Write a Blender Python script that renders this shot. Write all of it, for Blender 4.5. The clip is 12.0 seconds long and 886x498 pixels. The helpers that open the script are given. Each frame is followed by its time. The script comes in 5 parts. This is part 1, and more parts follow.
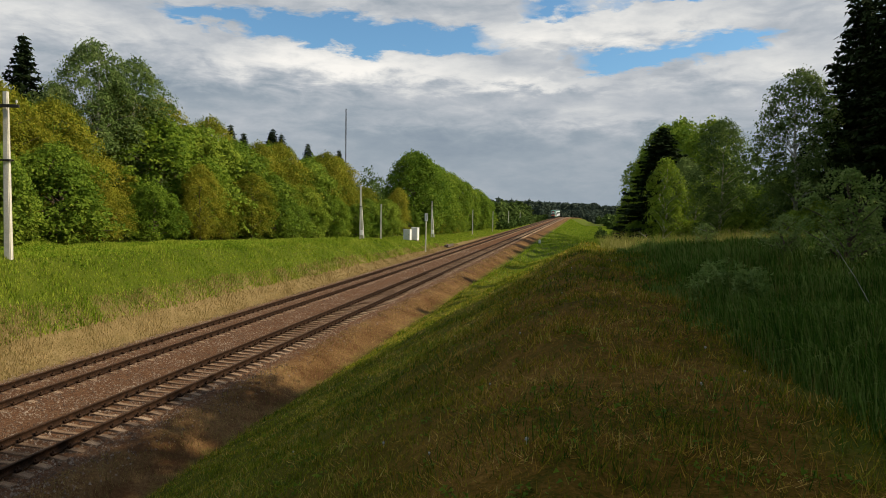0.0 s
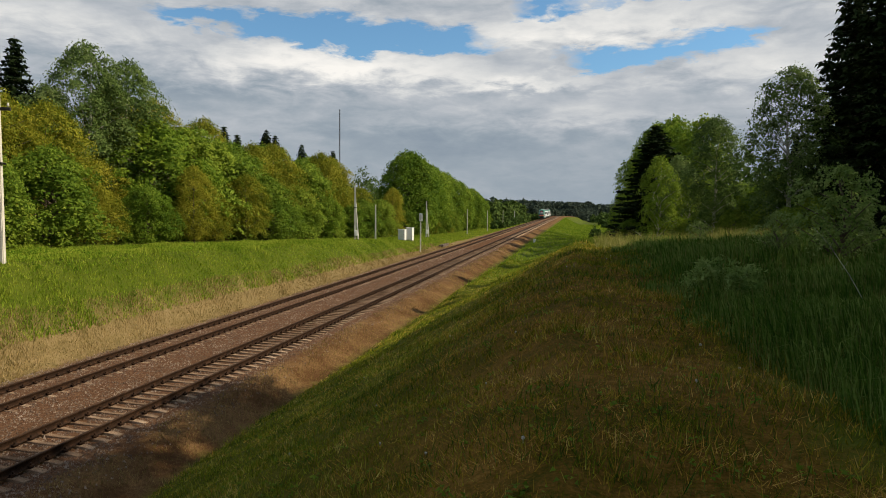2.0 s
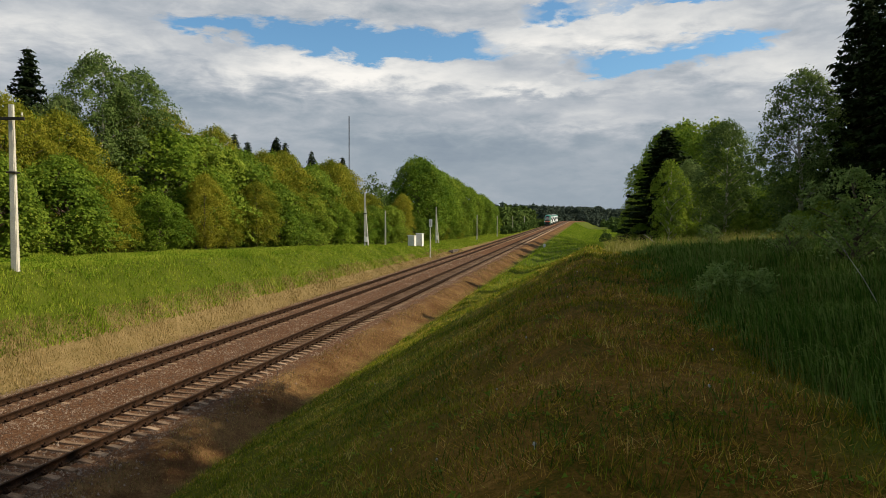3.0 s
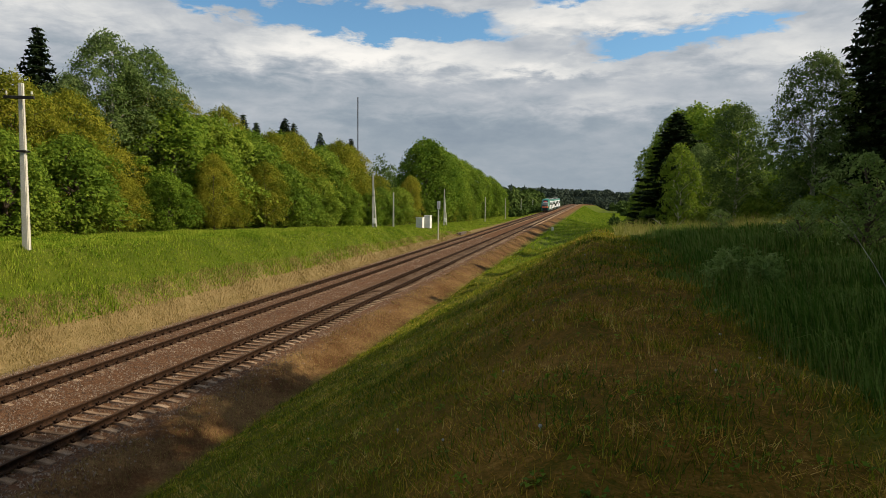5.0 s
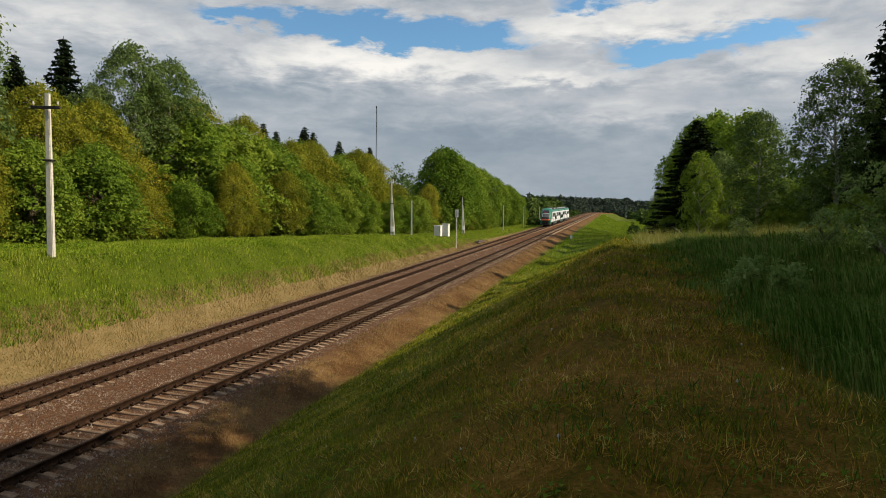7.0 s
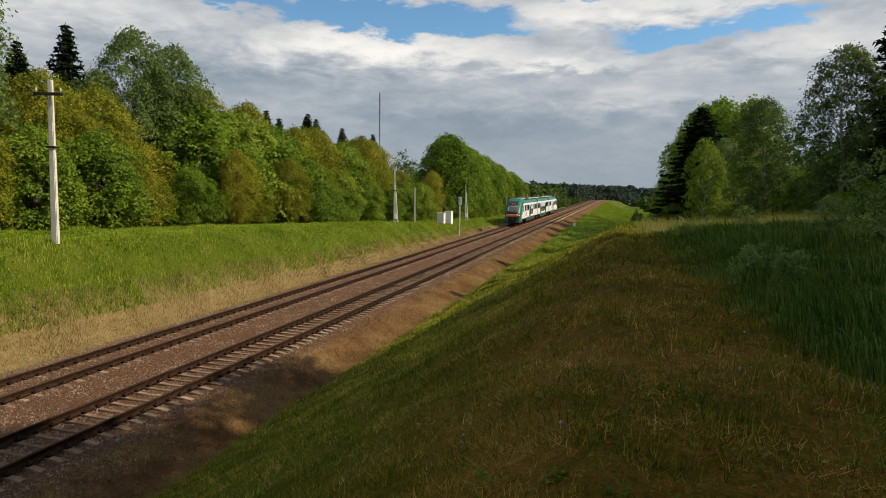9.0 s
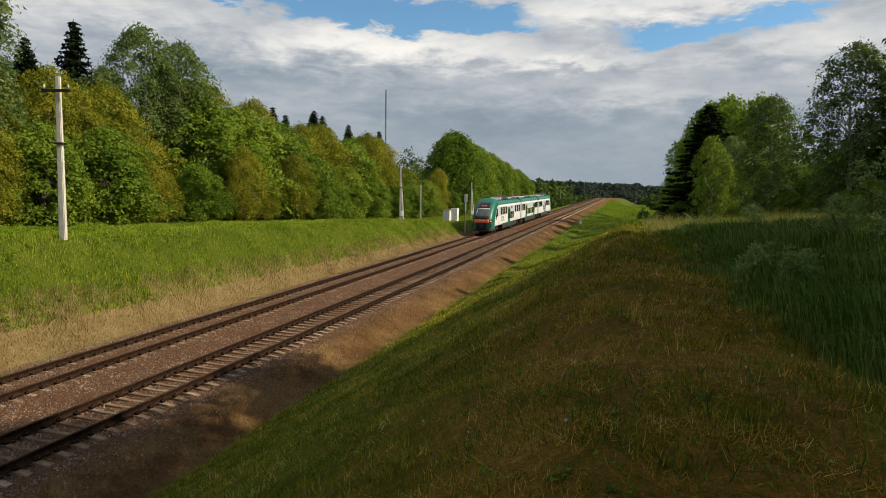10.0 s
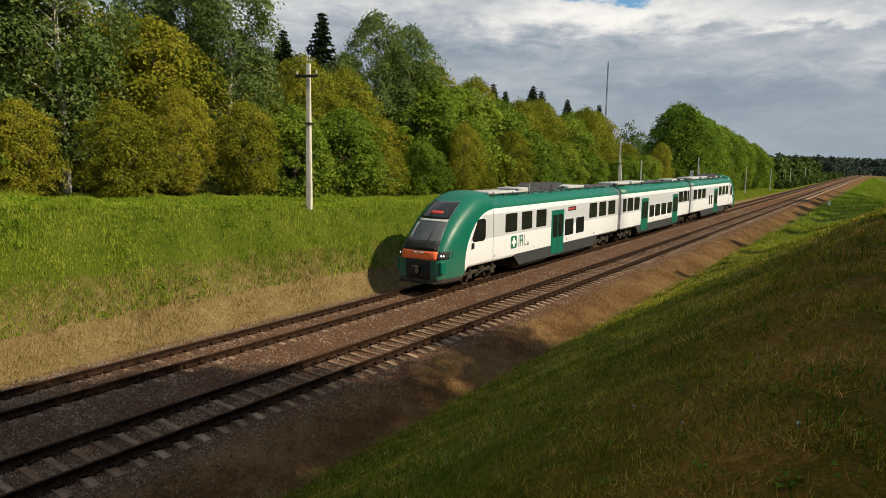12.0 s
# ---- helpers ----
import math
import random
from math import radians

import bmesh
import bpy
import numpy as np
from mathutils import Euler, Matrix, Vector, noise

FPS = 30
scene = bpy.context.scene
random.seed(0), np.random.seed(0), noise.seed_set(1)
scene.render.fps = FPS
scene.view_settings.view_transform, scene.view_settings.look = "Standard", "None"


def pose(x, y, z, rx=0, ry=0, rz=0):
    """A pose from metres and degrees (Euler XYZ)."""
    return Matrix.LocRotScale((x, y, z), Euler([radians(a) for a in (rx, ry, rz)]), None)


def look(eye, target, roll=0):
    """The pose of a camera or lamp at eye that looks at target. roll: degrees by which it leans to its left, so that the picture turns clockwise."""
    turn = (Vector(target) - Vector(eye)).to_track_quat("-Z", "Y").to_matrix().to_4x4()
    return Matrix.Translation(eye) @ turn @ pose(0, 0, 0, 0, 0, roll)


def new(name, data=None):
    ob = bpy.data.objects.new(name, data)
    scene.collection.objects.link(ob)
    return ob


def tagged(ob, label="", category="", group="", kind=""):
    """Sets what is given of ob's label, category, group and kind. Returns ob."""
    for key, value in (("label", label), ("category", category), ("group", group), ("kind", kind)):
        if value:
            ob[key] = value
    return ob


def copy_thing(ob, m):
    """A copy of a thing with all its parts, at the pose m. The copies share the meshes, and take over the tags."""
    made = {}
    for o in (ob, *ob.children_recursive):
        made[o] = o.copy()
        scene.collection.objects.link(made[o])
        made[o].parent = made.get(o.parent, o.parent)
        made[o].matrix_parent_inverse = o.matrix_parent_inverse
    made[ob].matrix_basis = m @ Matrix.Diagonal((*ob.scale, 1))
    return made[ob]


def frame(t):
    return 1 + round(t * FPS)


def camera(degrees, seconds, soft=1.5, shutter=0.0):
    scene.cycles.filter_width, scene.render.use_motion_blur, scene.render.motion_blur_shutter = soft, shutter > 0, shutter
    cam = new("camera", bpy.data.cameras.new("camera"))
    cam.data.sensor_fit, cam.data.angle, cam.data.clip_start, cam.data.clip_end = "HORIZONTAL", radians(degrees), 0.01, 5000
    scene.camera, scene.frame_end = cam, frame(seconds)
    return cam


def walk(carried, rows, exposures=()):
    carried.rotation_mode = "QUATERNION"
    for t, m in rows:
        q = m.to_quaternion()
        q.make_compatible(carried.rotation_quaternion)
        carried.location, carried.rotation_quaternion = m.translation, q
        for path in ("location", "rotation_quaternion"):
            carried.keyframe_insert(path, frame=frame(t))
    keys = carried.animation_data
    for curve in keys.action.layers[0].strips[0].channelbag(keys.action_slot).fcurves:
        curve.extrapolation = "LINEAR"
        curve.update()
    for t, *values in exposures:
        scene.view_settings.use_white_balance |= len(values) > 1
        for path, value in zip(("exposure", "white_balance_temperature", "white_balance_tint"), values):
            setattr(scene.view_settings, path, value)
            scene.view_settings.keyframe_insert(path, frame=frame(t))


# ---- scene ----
# Camera: stands on the crest of a mown bank and turns with the passing train.
EYE = (0.0, 0.0, 6.36)
TURN = 12.0
AIM = [(0.0, 0.22, -3.11, -1.03), (0.5, -0.37, -3.36, -0.66), (1.0, -0.71, -3.16, -0.54), (1.5, -0.52, -3.26, -0.36),
       (2.0, -0.25, -3.12, -0.55), (2.5, 0.47, -2.83, -0.35), (3.0, 0.59, -2.63, -0.17), (5.0, 1.30, -4.18, -0.63),
       (5.5, 3.03, -3.24, -0.41), (6.0, 2.82, -3.43, -0.45), (6.5, 2.64, -3.43, -0.46), (7.0, 2.87, -3.48, -0.66),
       (9.0, 3.15, -4.59, -0.73), (9.5, 3.33, -4.51, -0.85), (10.0, 3.66, -4.83, -0.89), (10.5, 4.66, -5.04, -0.87),
       (11.0, 6.65, -5.52, -1.04), (11.5, 11.97, -6.14, -1.36), (12.0, 22.21, -7.24, -1.08)]
cam = camera(67.8, 12.0, soft=0.65)

# ---- world, sun ----
SUN_EL, SUN_AZ = 38.0, 12.0      # degrees up; degrees from +x towards +y
scene.view_settings.exposure = 0.0


def nodes_of(tree):
    tree.nodes.clear()

    def add(kind, ins=None, **props):
        n = tree.nodes.new(kind)
        for k, v in props.items():
            setattr(n, k, v)
        for k, v in (ins or {}).items():
            if hasattr(v, "is_output"):
                tree.links.new(v, n.inputs[k])
            else:
                n.inputs[k].default_value = v
        return n
    return add


def ramp_node(add, fac, stops, mode="LINEAR"):
    r = add("ShaderNodeValToRGB", {"Fac": fac})
    r.color_ramp.interpolation = mode
    els = r.color_ramp.elements
    while len(els) < len(stops):
        els.new(0.5)
    for e, (p, c) in zip(els, stops):
        e.position = p
        e.color = (c, c, c, 1) if isinstance(c, (int, float)) else (*c, 1)
    return r


def make_world():
    w = bpy.data.worlds.new("sky")
    scene.world = w
    w.use_nodes = True
    add = nodes_of(w.node_tree)

    def math_(op, a, b=0.0, c=0.0, clamp=False):
        return add("ShaderNodeMath", {0: a, 1: b, 2: c}, operation=op, use_clamp=clamp).outputs[0]
    sky = add("ShaderNodeTexSky", sky_type="NISHITA", sun_disc=False, sun_elevation=radians(SUN_EL),
              sun_rotation=radians(90.0 - SUN_AZ), altitude=200, air_density=1.0, dust_density=1.0, ozone_density=2.0)
    blue = add("ShaderNodeMix", data_type="RGBA", blend_type="MULTIPLY")
    blue.inputs[0].default_value = 1.0
    tree = w.node_tree
    tree.links.new(sky.outputs[0], blue.inputs[6])
    blue.inputs[7].default_value = (0.095, 0.138, 0.155, 1)
    co = add("ShaderNodeTexCoord")
    xyz = add("ShaderNodeSeparateXYZ", {0: co.outputs["Generated"]})
    up = math_("MAXIMUM", xyz.outputs[2], 0.0)
    den = math_("ADD", up, 0.13)
    flat = add("ShaderNodeCombineXYZ", {0: math_("DIVIDE", xyz.outputs[0], den), 1: math_("DIVIDE", xyz.outputs[1], den), 2: math_("MULTIPLY", up, 1.5)})
    big = add("ShaderNodeTexNoise", {"Vector": flat.outputs[0], "Scale": 1.0, "Detail": 9.0, "Roughness": 0.55, "Distortion": 0.1}).outputs[0]
    # bearing from +y and height, both in degrees, made ragged by two noises
    az = math_("MULTIPLY", math_("ARCTAN2", xyz.outputs[0], xyz.outputs[1]), 57.3)
    el = math_("MULTIPLY", math_("ARCSINE", xyz.outputs[2]), 57.3)
    low = add("ShaderNodeCombineXYZ", {0: math_("MULTIPLY", az, 0.055), 1: math_("MULTIPLY", el, 0.16), 2: 0.0})
    soft = add("ShaderNodeTexNoise", {"Vector": low.outputs[0], "Scale": 1.7, "Detail": 8.0, "Roughness": 0.58, "Distortion": 0.25}).outputs[0]
    fine = add("ShaderNodeTexNoise", {"Vector": low.outputs[0], "Scale": 5.2, "Detail": 8.0, "Roughness": 0.6, "Distortion": 0.35}).outputs[0]
    puff = add("ShaderNodeTexNoise", {"Vector": low.outputs[0], "Scale": 4.0, "Detail": 5.0, "Roughness": 0.6}).outputs[0]
    azr = math_("ADD", az, math_("MULTIPLY_ADD", soft, 14.0, -7.0))
    elr = math_("ADD", el, math_("ADD", math_("MULTIPLY_ADD", fine, 3.2, -1.6), math_("MULTIPLY_ADD", puff, 3.0, -1.5)))

    def spots(rows):
        """Soft round fields (bearing, height, their half-widths, weight), summed."""
        total = 0.0
        for a, e, ra, re, w in rows:
            dx = math_("MULTIPLY", math_("SUBTRACT", azr, a), 1.0 / ra)
            dy = math_("MULTIPLY", math_("SUBTRACT", elr, e), 1.0 / re)
            q = math_("ADD", math_("MULTIPLY", dx, dx), math_("MULTIPLY", dy, dy))
            total = math_("ADD", total, math_("MULTIPLY", math_("EXPONENT", math_("MULTIPLY", q, -1.0)), w))
        return total
    # open blue between the clouds
    gaps = spots(((-23.0, 14.9, 6.5, 1.3, 1.05), (-33.0, 15.2, 5.0, 0.8, 0.7), (-13.5, 14.4, 6.5, 1.2, 0.95), (3.5, 12.7, 5.0, 1.0, 0.9),
                  (10.5, 13.8, 4.5, 0.9, 0.85), (-3.0, 17.0, 4.0, 0.9, 0.7), (7.0, 17.3, 5.0, 0.6, 0.65)))
    high = add("ShaderNodeMapRange", {0: el, 1: 17.0, 2: 30.0, 3: 0.0, 4: 1.0}).outputs[0]
    gaps = math_("ADD", gaps, math_("MULTIPLY", high, math_("MULTIPLY_ADD", big, 4.5, -1.75, True)))
    gaps = math_("ADD", gaps, math_("MULTIPLY_ADD", fine, 0.5, -0.28))
    mask = math_("SUBTRACT", 1.0, math_("MULTIPLY_ADD", gaps, 2.8, -0.62, True))
    # cloud colour: blue-grey bases low down, sunlit white tops
    lit = spots(((-24.0, 12.3, 9.0, 1.3, 0.46), (-13.0, 11.8, 8.0, 1.0, 0.26), (1.5, 15.2, 11.0, 1.5, 0.34), (-4.5, 11.0, 5.0, 0.6, 0.32), (1.0, 8.4, 7.0, 1.2, 0.20),
                 (13.0, 11.5, 8.0, 1.2, 0.22), (-42.0, 14.0, 7.0, 1.5, 0.16), (-33.0, 9.3, 8.0, 0.9, -0.16), (-13.0, 6.0, 14.0, 1.6, -0.10), (15.0, 15.0, 5.0, 1.2, -0.10)))
    tone = math_("ADD", math_("MULTIPLY_ADD", fine, 0.55, -0.275), math_("MULTIPLY_ADD", soft, 0.75, -0.375))
    tone = math_("MULTIPLY", tone, add("ShaderNodeMapRange", {0: el, 1: 1.0, 2: 11.0, 3: 0.25, 4: 1.0}).outputs[0])
    lift = math_("ADD", math_("ADD", tone, lit), add("ShaderNodeMapRange", {0: el, 1: 0.0, 2: 20.0, 3: 0.17, 4: 0.42}).outputs[0])
    grey = ramp_node(add, lift, [(0.0, (0.23, 0.30, 0.39)), (0.18, (0.33, 0.40, 0.48)), (0.36, (0.49, 0.54, 0.61)), (0.58, (0.73, 0.76, 0.79)), (0.85, (1.0, 1.0, 0.99))])
    mix = add("ShaderNodeMix", data_type="RGBA")
    tree.links.new(mask, mix.inputs[0])
    tree.links.new(blue.outputs[2], mix.inputs[6])
    tree.links.new(grey.outputs[0], mix.inputs[7])
    bg = add("ShaderNodeBackground", {"Color": mix.outputs[2], "Strength": 0.94})
    add("ShaderNodeOutputWorld", {"Surface": bg.outputs[0]})


make_world()
sun = new("sun", bpy.data.lights.new("sun", "SUN"))
sun.data.energy, sun.data.angle, sun.data.color = 5.6, radians(0.6), (1.0, 0.87, 0.66)
_e, _a = radians(SUN_EL), radians(SUN_AZ)
sun.matrix_world = look((math.cos(_e) * math.cos(_a) * 200, math.cos(_e) * math.sin(_a) * 200, math.sin(_e) * 200), (0, 0, 0))


# ---- materials ----
def surface(name, stops, scale=3.0, rough=0.9, metal=0.0, bump=0.3, bscale=40.0, detail=6.0, rand=0.0, spec=0.3, trans=0.0, squash=(1, 1, 1), dist=0.02):
    """A procedural surface: colours over two scales of noise, with a fine bump; rand varies it object by object."""
    m = bpy.data.materials.new(name)
    m.use_nodes = True
    add = nodes_of(m.node_tree)
    co = add("ShaderNodeTexCoord")
    mp = add("ShaderNodeMapping", {0: co.outputs["Object"], "Scale": squash})
    n1 = add("ShaderNodeTexNoise", {"Vector": mp.outputs[0], "Scale": scale, "Detail": detail, "Roughness": 0.6})
    n2 = add("ShaderNodeTexNoise", {"Vector": mp.outputs[0], "Scale": bscale, "Detail": 4.0, "Roughness": 0.6})
    fac = add("ShaderNodeMath", {0: n1.outputs[0], 1: n2.outputs[0]}, operation="ADD").outputs[0]
    fac = add("ShaderNodeMath", {0: fac, 1: -0.5}, operation="ADD").outputs[0]
    if rand:
        inf = add("ShaderNodeObjectInfo")
        geo = add("ShaderNodeNewGeometry")
        r = add("ShaderNodeMath", {0: inf.outputs["Random"], 1: geo.outputs["Random Per Island"]}, operation="ADD").outputs[0]
        r = add("ShaderNodeMath", {0: r, 1: rand, 2: -rand}, operation="MULTIPLY_ADD").outputs[0]
        fac = add("ShaderNodeMath", {0: fac, 1: r}, operation="ADD").outputs[0]
    col = ramp_node(add, fac, stops)
    b = add("ShaderNodeBump", {"Strength": bump, "Distance": dist, "Height": n2.outputs[0]})
    p = add("ShaderNodeBsdfPrincipled", {"Base Color": col.outputs[0], "Roughness": rough, "Metallic": metal, "Specular IOR Level": spec})
    if bump:
        m.node_tree.links.new(b.outputs[0], p.inputs["Normal"])
    out = p.outputs[0]
    if trans:
        t = add("ShaderNodeBsdfTranslucent", {"Color": col.outputs[0]})
        mx = add("ShaderNodeMixShader", {0: trans, 1: p.outputs[0], 2: t.outputs[0]})
        out = mx.outputs[0]
    add("ShaderNodeOutputMaterial", {"Surface": out})
    return m


def leaf_material(name, stops, trans=0.35, rough=0.7, spec=0.08, rand=0.26):
    return surface(name, stops, scale=0.35, rough=rough, bump=0.0, bscale=3.0, rand=rand, spec=spec, trans=trans)


RUST = surface("rusty_rail", [(0.25, (0.010, 0.005, 0.003)), (0.55, (0.030, 0.015, 0.008)), (0.8, (0.075, 0.038, 0.020))], 6, 0.85, 0.1, 0.3, 60, spec=0.15)
RAIL_HEAD = surface("worn_rail_head", [(0.3, (0.024, 0.013, 0.008)), (0.7, (0.065, 0.040, 0.026))], 3, 0.8, 0.0, 0.1, 60, spec=0.08)
CONCRETE = surface("old_concrete", [(0.2, (0.19, 0.16, 0.13)), (0.5, (0.33, 0.29, 0.24)), (0.8, (0.46, 0.42, 0.36))], 2.5, 0.92, 0, 0.4, 45, rand=0.18)
SLEEPER_CONCRETE = surface("dusty_sleeper", [(0.2, (0.10, 0.060, 0.036)), (0.5, (0.225, 0.150, 0.098)), (0.85, (0.42, 0.32, 0.23))], 2.5, 0.95, 0, 0.5, 50, rand=0.25, spec=0.1)
POLE_CONCRETE = surface("pale_pole_concrete", [(0.2, (0.36, 0.34, 0.29)), (0.55, (0.55, 0.53, 0.46)), (0.85, (0.68, 0.66, 0.60))], 1.2, 0.9, 0, 0.3, 30, rand=0.12)
DARK_METAL = surface("dark_metal", [(0.3, (0.02, 0.019, 0.018)), (0.7, (0.06, 0.055, 0.05))], 5, 0.6, 0.6, 0.2, 50)
WHITE_PAINT = surface("white_paint", [(0.2, (0.60, 0.60, 0.57)), (0.6, (0.78, 0.78, 0.76)), (0.9, (0.84, 0.84, 0.82))], 2, 0.6, 0, 0.1, 30)
BARK = surface("bark", [(0.25, (0.05, 0.038, 0.028)), (0.6, (0.13, 0.10, 0.075)), (0.9, (0.22, 0.18, 0.14))], 3, 0.95, 0, 0.8, 14, squash=(1, 1, 0.25))
PALE_BARK = surface("pale_bark", [(0.25, (0.10, 0.09, 0.075)), (0.45, (0.34, 0.32, 0.28)), (0.9, (0.52, 0.50, 0.45))], 3, 0.9, 0, 0.4, 14, squash=(1, 1, 0.5))
LEAF_MAPLE = leaf_material("maple_leaves", [(0.2, (0.052, 0.110, 0.010)), (0.5, (0.130, 0.212, 0.019)), (0.85, (0.265, 0.335, 0.038))], 0.42)
LEAF_OLIVE = leaf_material("olive_leaves", [(0.2, (0.085, 0.120, 0.010)), (0.5, (0.205, 0.218, 0.019)), (0.85, (0.365, 0.325, 0.040))], 0.42)
LEAF_GREY = leaf_material("poplar_leaves", [(0.2, (0.045, 0.090, 0.018)), (0.5, (0.115, 0.175, 0.045)), (0.85, (0.235, 0.300, 0.110))], 0.42)
LEAF_FRESH = leaf_material("fresh_leaves", [(0.2, (0.066, 0.128, 0.013)), (0.5, (0.155, 0.235, 0.024)), (0.85, (0.290, 0.355, 0.045))], 0.42)
LEAF_WILLOW = leaf_material("willow_leaves", [(0.2, (0.084, 0.156, 0.030)), (0.5, (0.192, 0.276, 0.072)), (0.85, (0.360, 0.432, 0.168))], 0.5)
NEEDLES = leaf_material("spruce_needles", [(0.2, (0.009, 0.018, 0.006)), (0.5, (0.021, 0.036, 0.012)), (0.85, (0.046, 0.062, 0.022))], 0.05, 0.9, 0.04)
GRASS_GREEN = leaf_material("green_grass", [(0.1, (0.060, 0.125, 0.008)), (0.45, (0.165, 0.255, 0.018)), (0.85, (0.34, 0.39, 0.055))], 0.35, 0.9, 0.04, 0.42)
GRASS_TALL = leaf_material("tall_grass", [(0.1, (0.016, 0.048, 0.005)), (0.5, (0.052, 0.115, 0.012)), (0.85, (0.17, 0.235, 0.055))], 0.3, 0.9, 0.04, 0.45)
GRASS_MOWN = leaf_material("mown_grass", [(0.10, (0.060, 0.095, 0.006)), (0.34, (0.190, 0.175, 0.012)), (0.56, (0.42, 0.245, 0.044)), (0.88, (0.70, 0.52, 0.19))], 0.2, 0.9, 0.04, 0.5)
GRASS_FLANK = leaf_material("flank_grass", [(0.10, (0.050, 0.095, 0.006)), (0.38, (0.150, 0.190, 0.012)), (0.66, (0.29, 0.29, 0.034)), (0.92, (0.58, 0.46, 0.14))], 0.2, 0.9, 0.04, 0.5)
GRASS_PALE = leaf_material("pale_meadow_grass", [(0.2, (0.12, 0.15, 0.02)), (0.5, (0.24, 0.25, 0.06)), (0.85, (0.42, 0.38, 0.15))], 0.3, 0.9, 0.04)
GRASS_SOIL = leaf_material("sparse_grass", [(0.15, (0.075, 0.075, 0.014)), (0.5, (0.17, 0.125, 0.045)), (0.9, (0.34, 0.25, 0.11))], 0.2, 0.9, 0.04, 0.4)
GRASS_DRY = leaf_material("dry_grass", [(0.15, (0.115, 0.105, 0.024)), (0.5, (0.235, 0.175, 0.066)), (0.9, (0.42, 0.31, 0.15))], 0.2, 0.9, 0.04, 0.4)


# ---- the lie of the land ----
GRADE = 0.0118
NEAR_X, FAR_X = -14.12, -18.60
RAIL_OFF = 0.795


def grade(y):
    y = np.asarray(y, float)
    return GRADE * np.clip(y, -400, 440) - 0.00002 * np.clip(y - 440, 0, 300) ** 2


def smooth(u):
    u = np.clip(u, 0, 1)
    return u * u * (3 - 2 * u)


def bend(y):
    """The line swings to one side far off."""
    return 0.00012 * np.clip(np.asarray(y, float) - 400, 0, None) ** 2


def land(x, y):
    x, y = np.broadcast_arrays(np.asarray(x, float), np.asarray(y, float))
    xr = x - bend(np.minimum(y, 900))
    left = np.interp(y, [-200, 10, 27, 56, 70, 92, 115, 150, 200, 300, 600], [5, 4.5, 3.75, 2.7, 2.2, 1.2, 0.6, -0.4, -1.0, -1.6, -2.0])
    right = np.interp(y, [-200, 26, 34, 50, 75, 110, 135, 200, 400, 800], [4.75, 4.75, 4.35, 2.9, 1.5, 0.5, -0.3, -3.0, -5.5, -6.0])
    ul = np.clip((-20.8 - xr) / 3.2, 0, 1)
    zl = -0.32 + (left + 0.32) * (0.55 * ul + 0.45 * smooth(ul)) + 0.012 * np.clip(-24.0 - xr, 0, 60)
    ur = np.clip((xr + 10.3) / 10.2, 0, 1)
    zr = -0.85 + (right + 0.85) * (0.85 * ur + 0.15 * smooth(ur)) + 0.035 * np.clip(xr - 1.5, 0, 8)
    shoulder = -0.30 - 0.55 * smooth((xr + 12.1) / 1.9)
    z = np.where(xr < -20.9, zl, np.where(xr > -10.3, zr, shoulder))
    run = np.clip((y - 30) / 12, 0, 1) * np.clip((125 - y) / 30, 0, 1)
    z = z + run * (0.55 * np.exp(-((xr + 7.6) / 0.9) ** 2) - 0.25 * np.exp(-((xr + 9.6) / 0.7) ** 2))
    z = z + 0.05 * np.clip((1.9 - np.abs(xr - FAR_X)) / 0.3, 0, 1)
    r = np.hypot(x, y)
    hills = 34 * smooth((r - 650) / 1100) * (0.75 + 0.25 * np.sin(x * 0.0041 + 1.0) * np.cos(y * 0.0023))
    bumps = 0.05 * np.sin(x * 1.3 + 0.7 * y) * np.sin(y * 0.9 - 0.4 * x) + 0.06 * np.sin(x * 0.53 - y * 0.31)
    bumps = bumps + 0.03 * np.sin(4.1 * x + 2.2 * np.sin(1.7 * y)) * np.sin(3.3 * y + 1.9 * np.sin(1.3 * x)) * np.clip((45 - y) / 20, 0, 1)
    bank = np.clip((xr + 9.0) / 3.0, 0, 1) * np.clip((60 - y) / 20, 0, 1)
    bumps = bumps + bank * (0.07 * np.sin(1.9 * x + 1.4 * np.sin(0.8 * y)) * np.sin(1.15 * y + 1.1 * np.sin(1.2 * x)) + 0.10 * np.exp(-((xr + 0.7 + 0.35 * np.sin(0.5 * y)) / 0.8) ** 2))
    off_track = np.clip(np.maximum(-21.2 - xr, xr + 10.8), 0, 1)
    return z + grade(y) + hills + bumps * off_track


# ---- mesh helpers ----
def raw(name, verts, faces, mat, smooth_shade=False):
    """A mesh from arrays of vertices and of equal faces."""
    me = bpy.data.meshes.new(name)
    verts, faces = np.asarray(verts, np.float32), np.asarray(faces, np.int32)
    k = faces.shape[1]
    me.vertices.add(len(verts))
    me.vertices.foreach_set("co", verts.ravel())
    me.loops.add(faces.size)
    me.loops.foreach_set("vertex_index", faces.ravel())
    me.polygons.add(len(faces))
    me.polygons.foreach_set("loop_start", np.arange(0, faces.size, k, dtype=np.int32))
    me.update(calc_edges=True)
    if smooth_shade:
        me.polygons.foreach_set("use_smooth", np.ones(len(faces), bool))
    me.materials.append(mat)
    return me


def mesh_of(name, bm, *mats):
    me = bpy.data.meshes.new(name)
    bm.normal_update()
    bm.to_mesh(me)
    bm.free()
    for m in mats:
        me.materials.append(m)
    return me


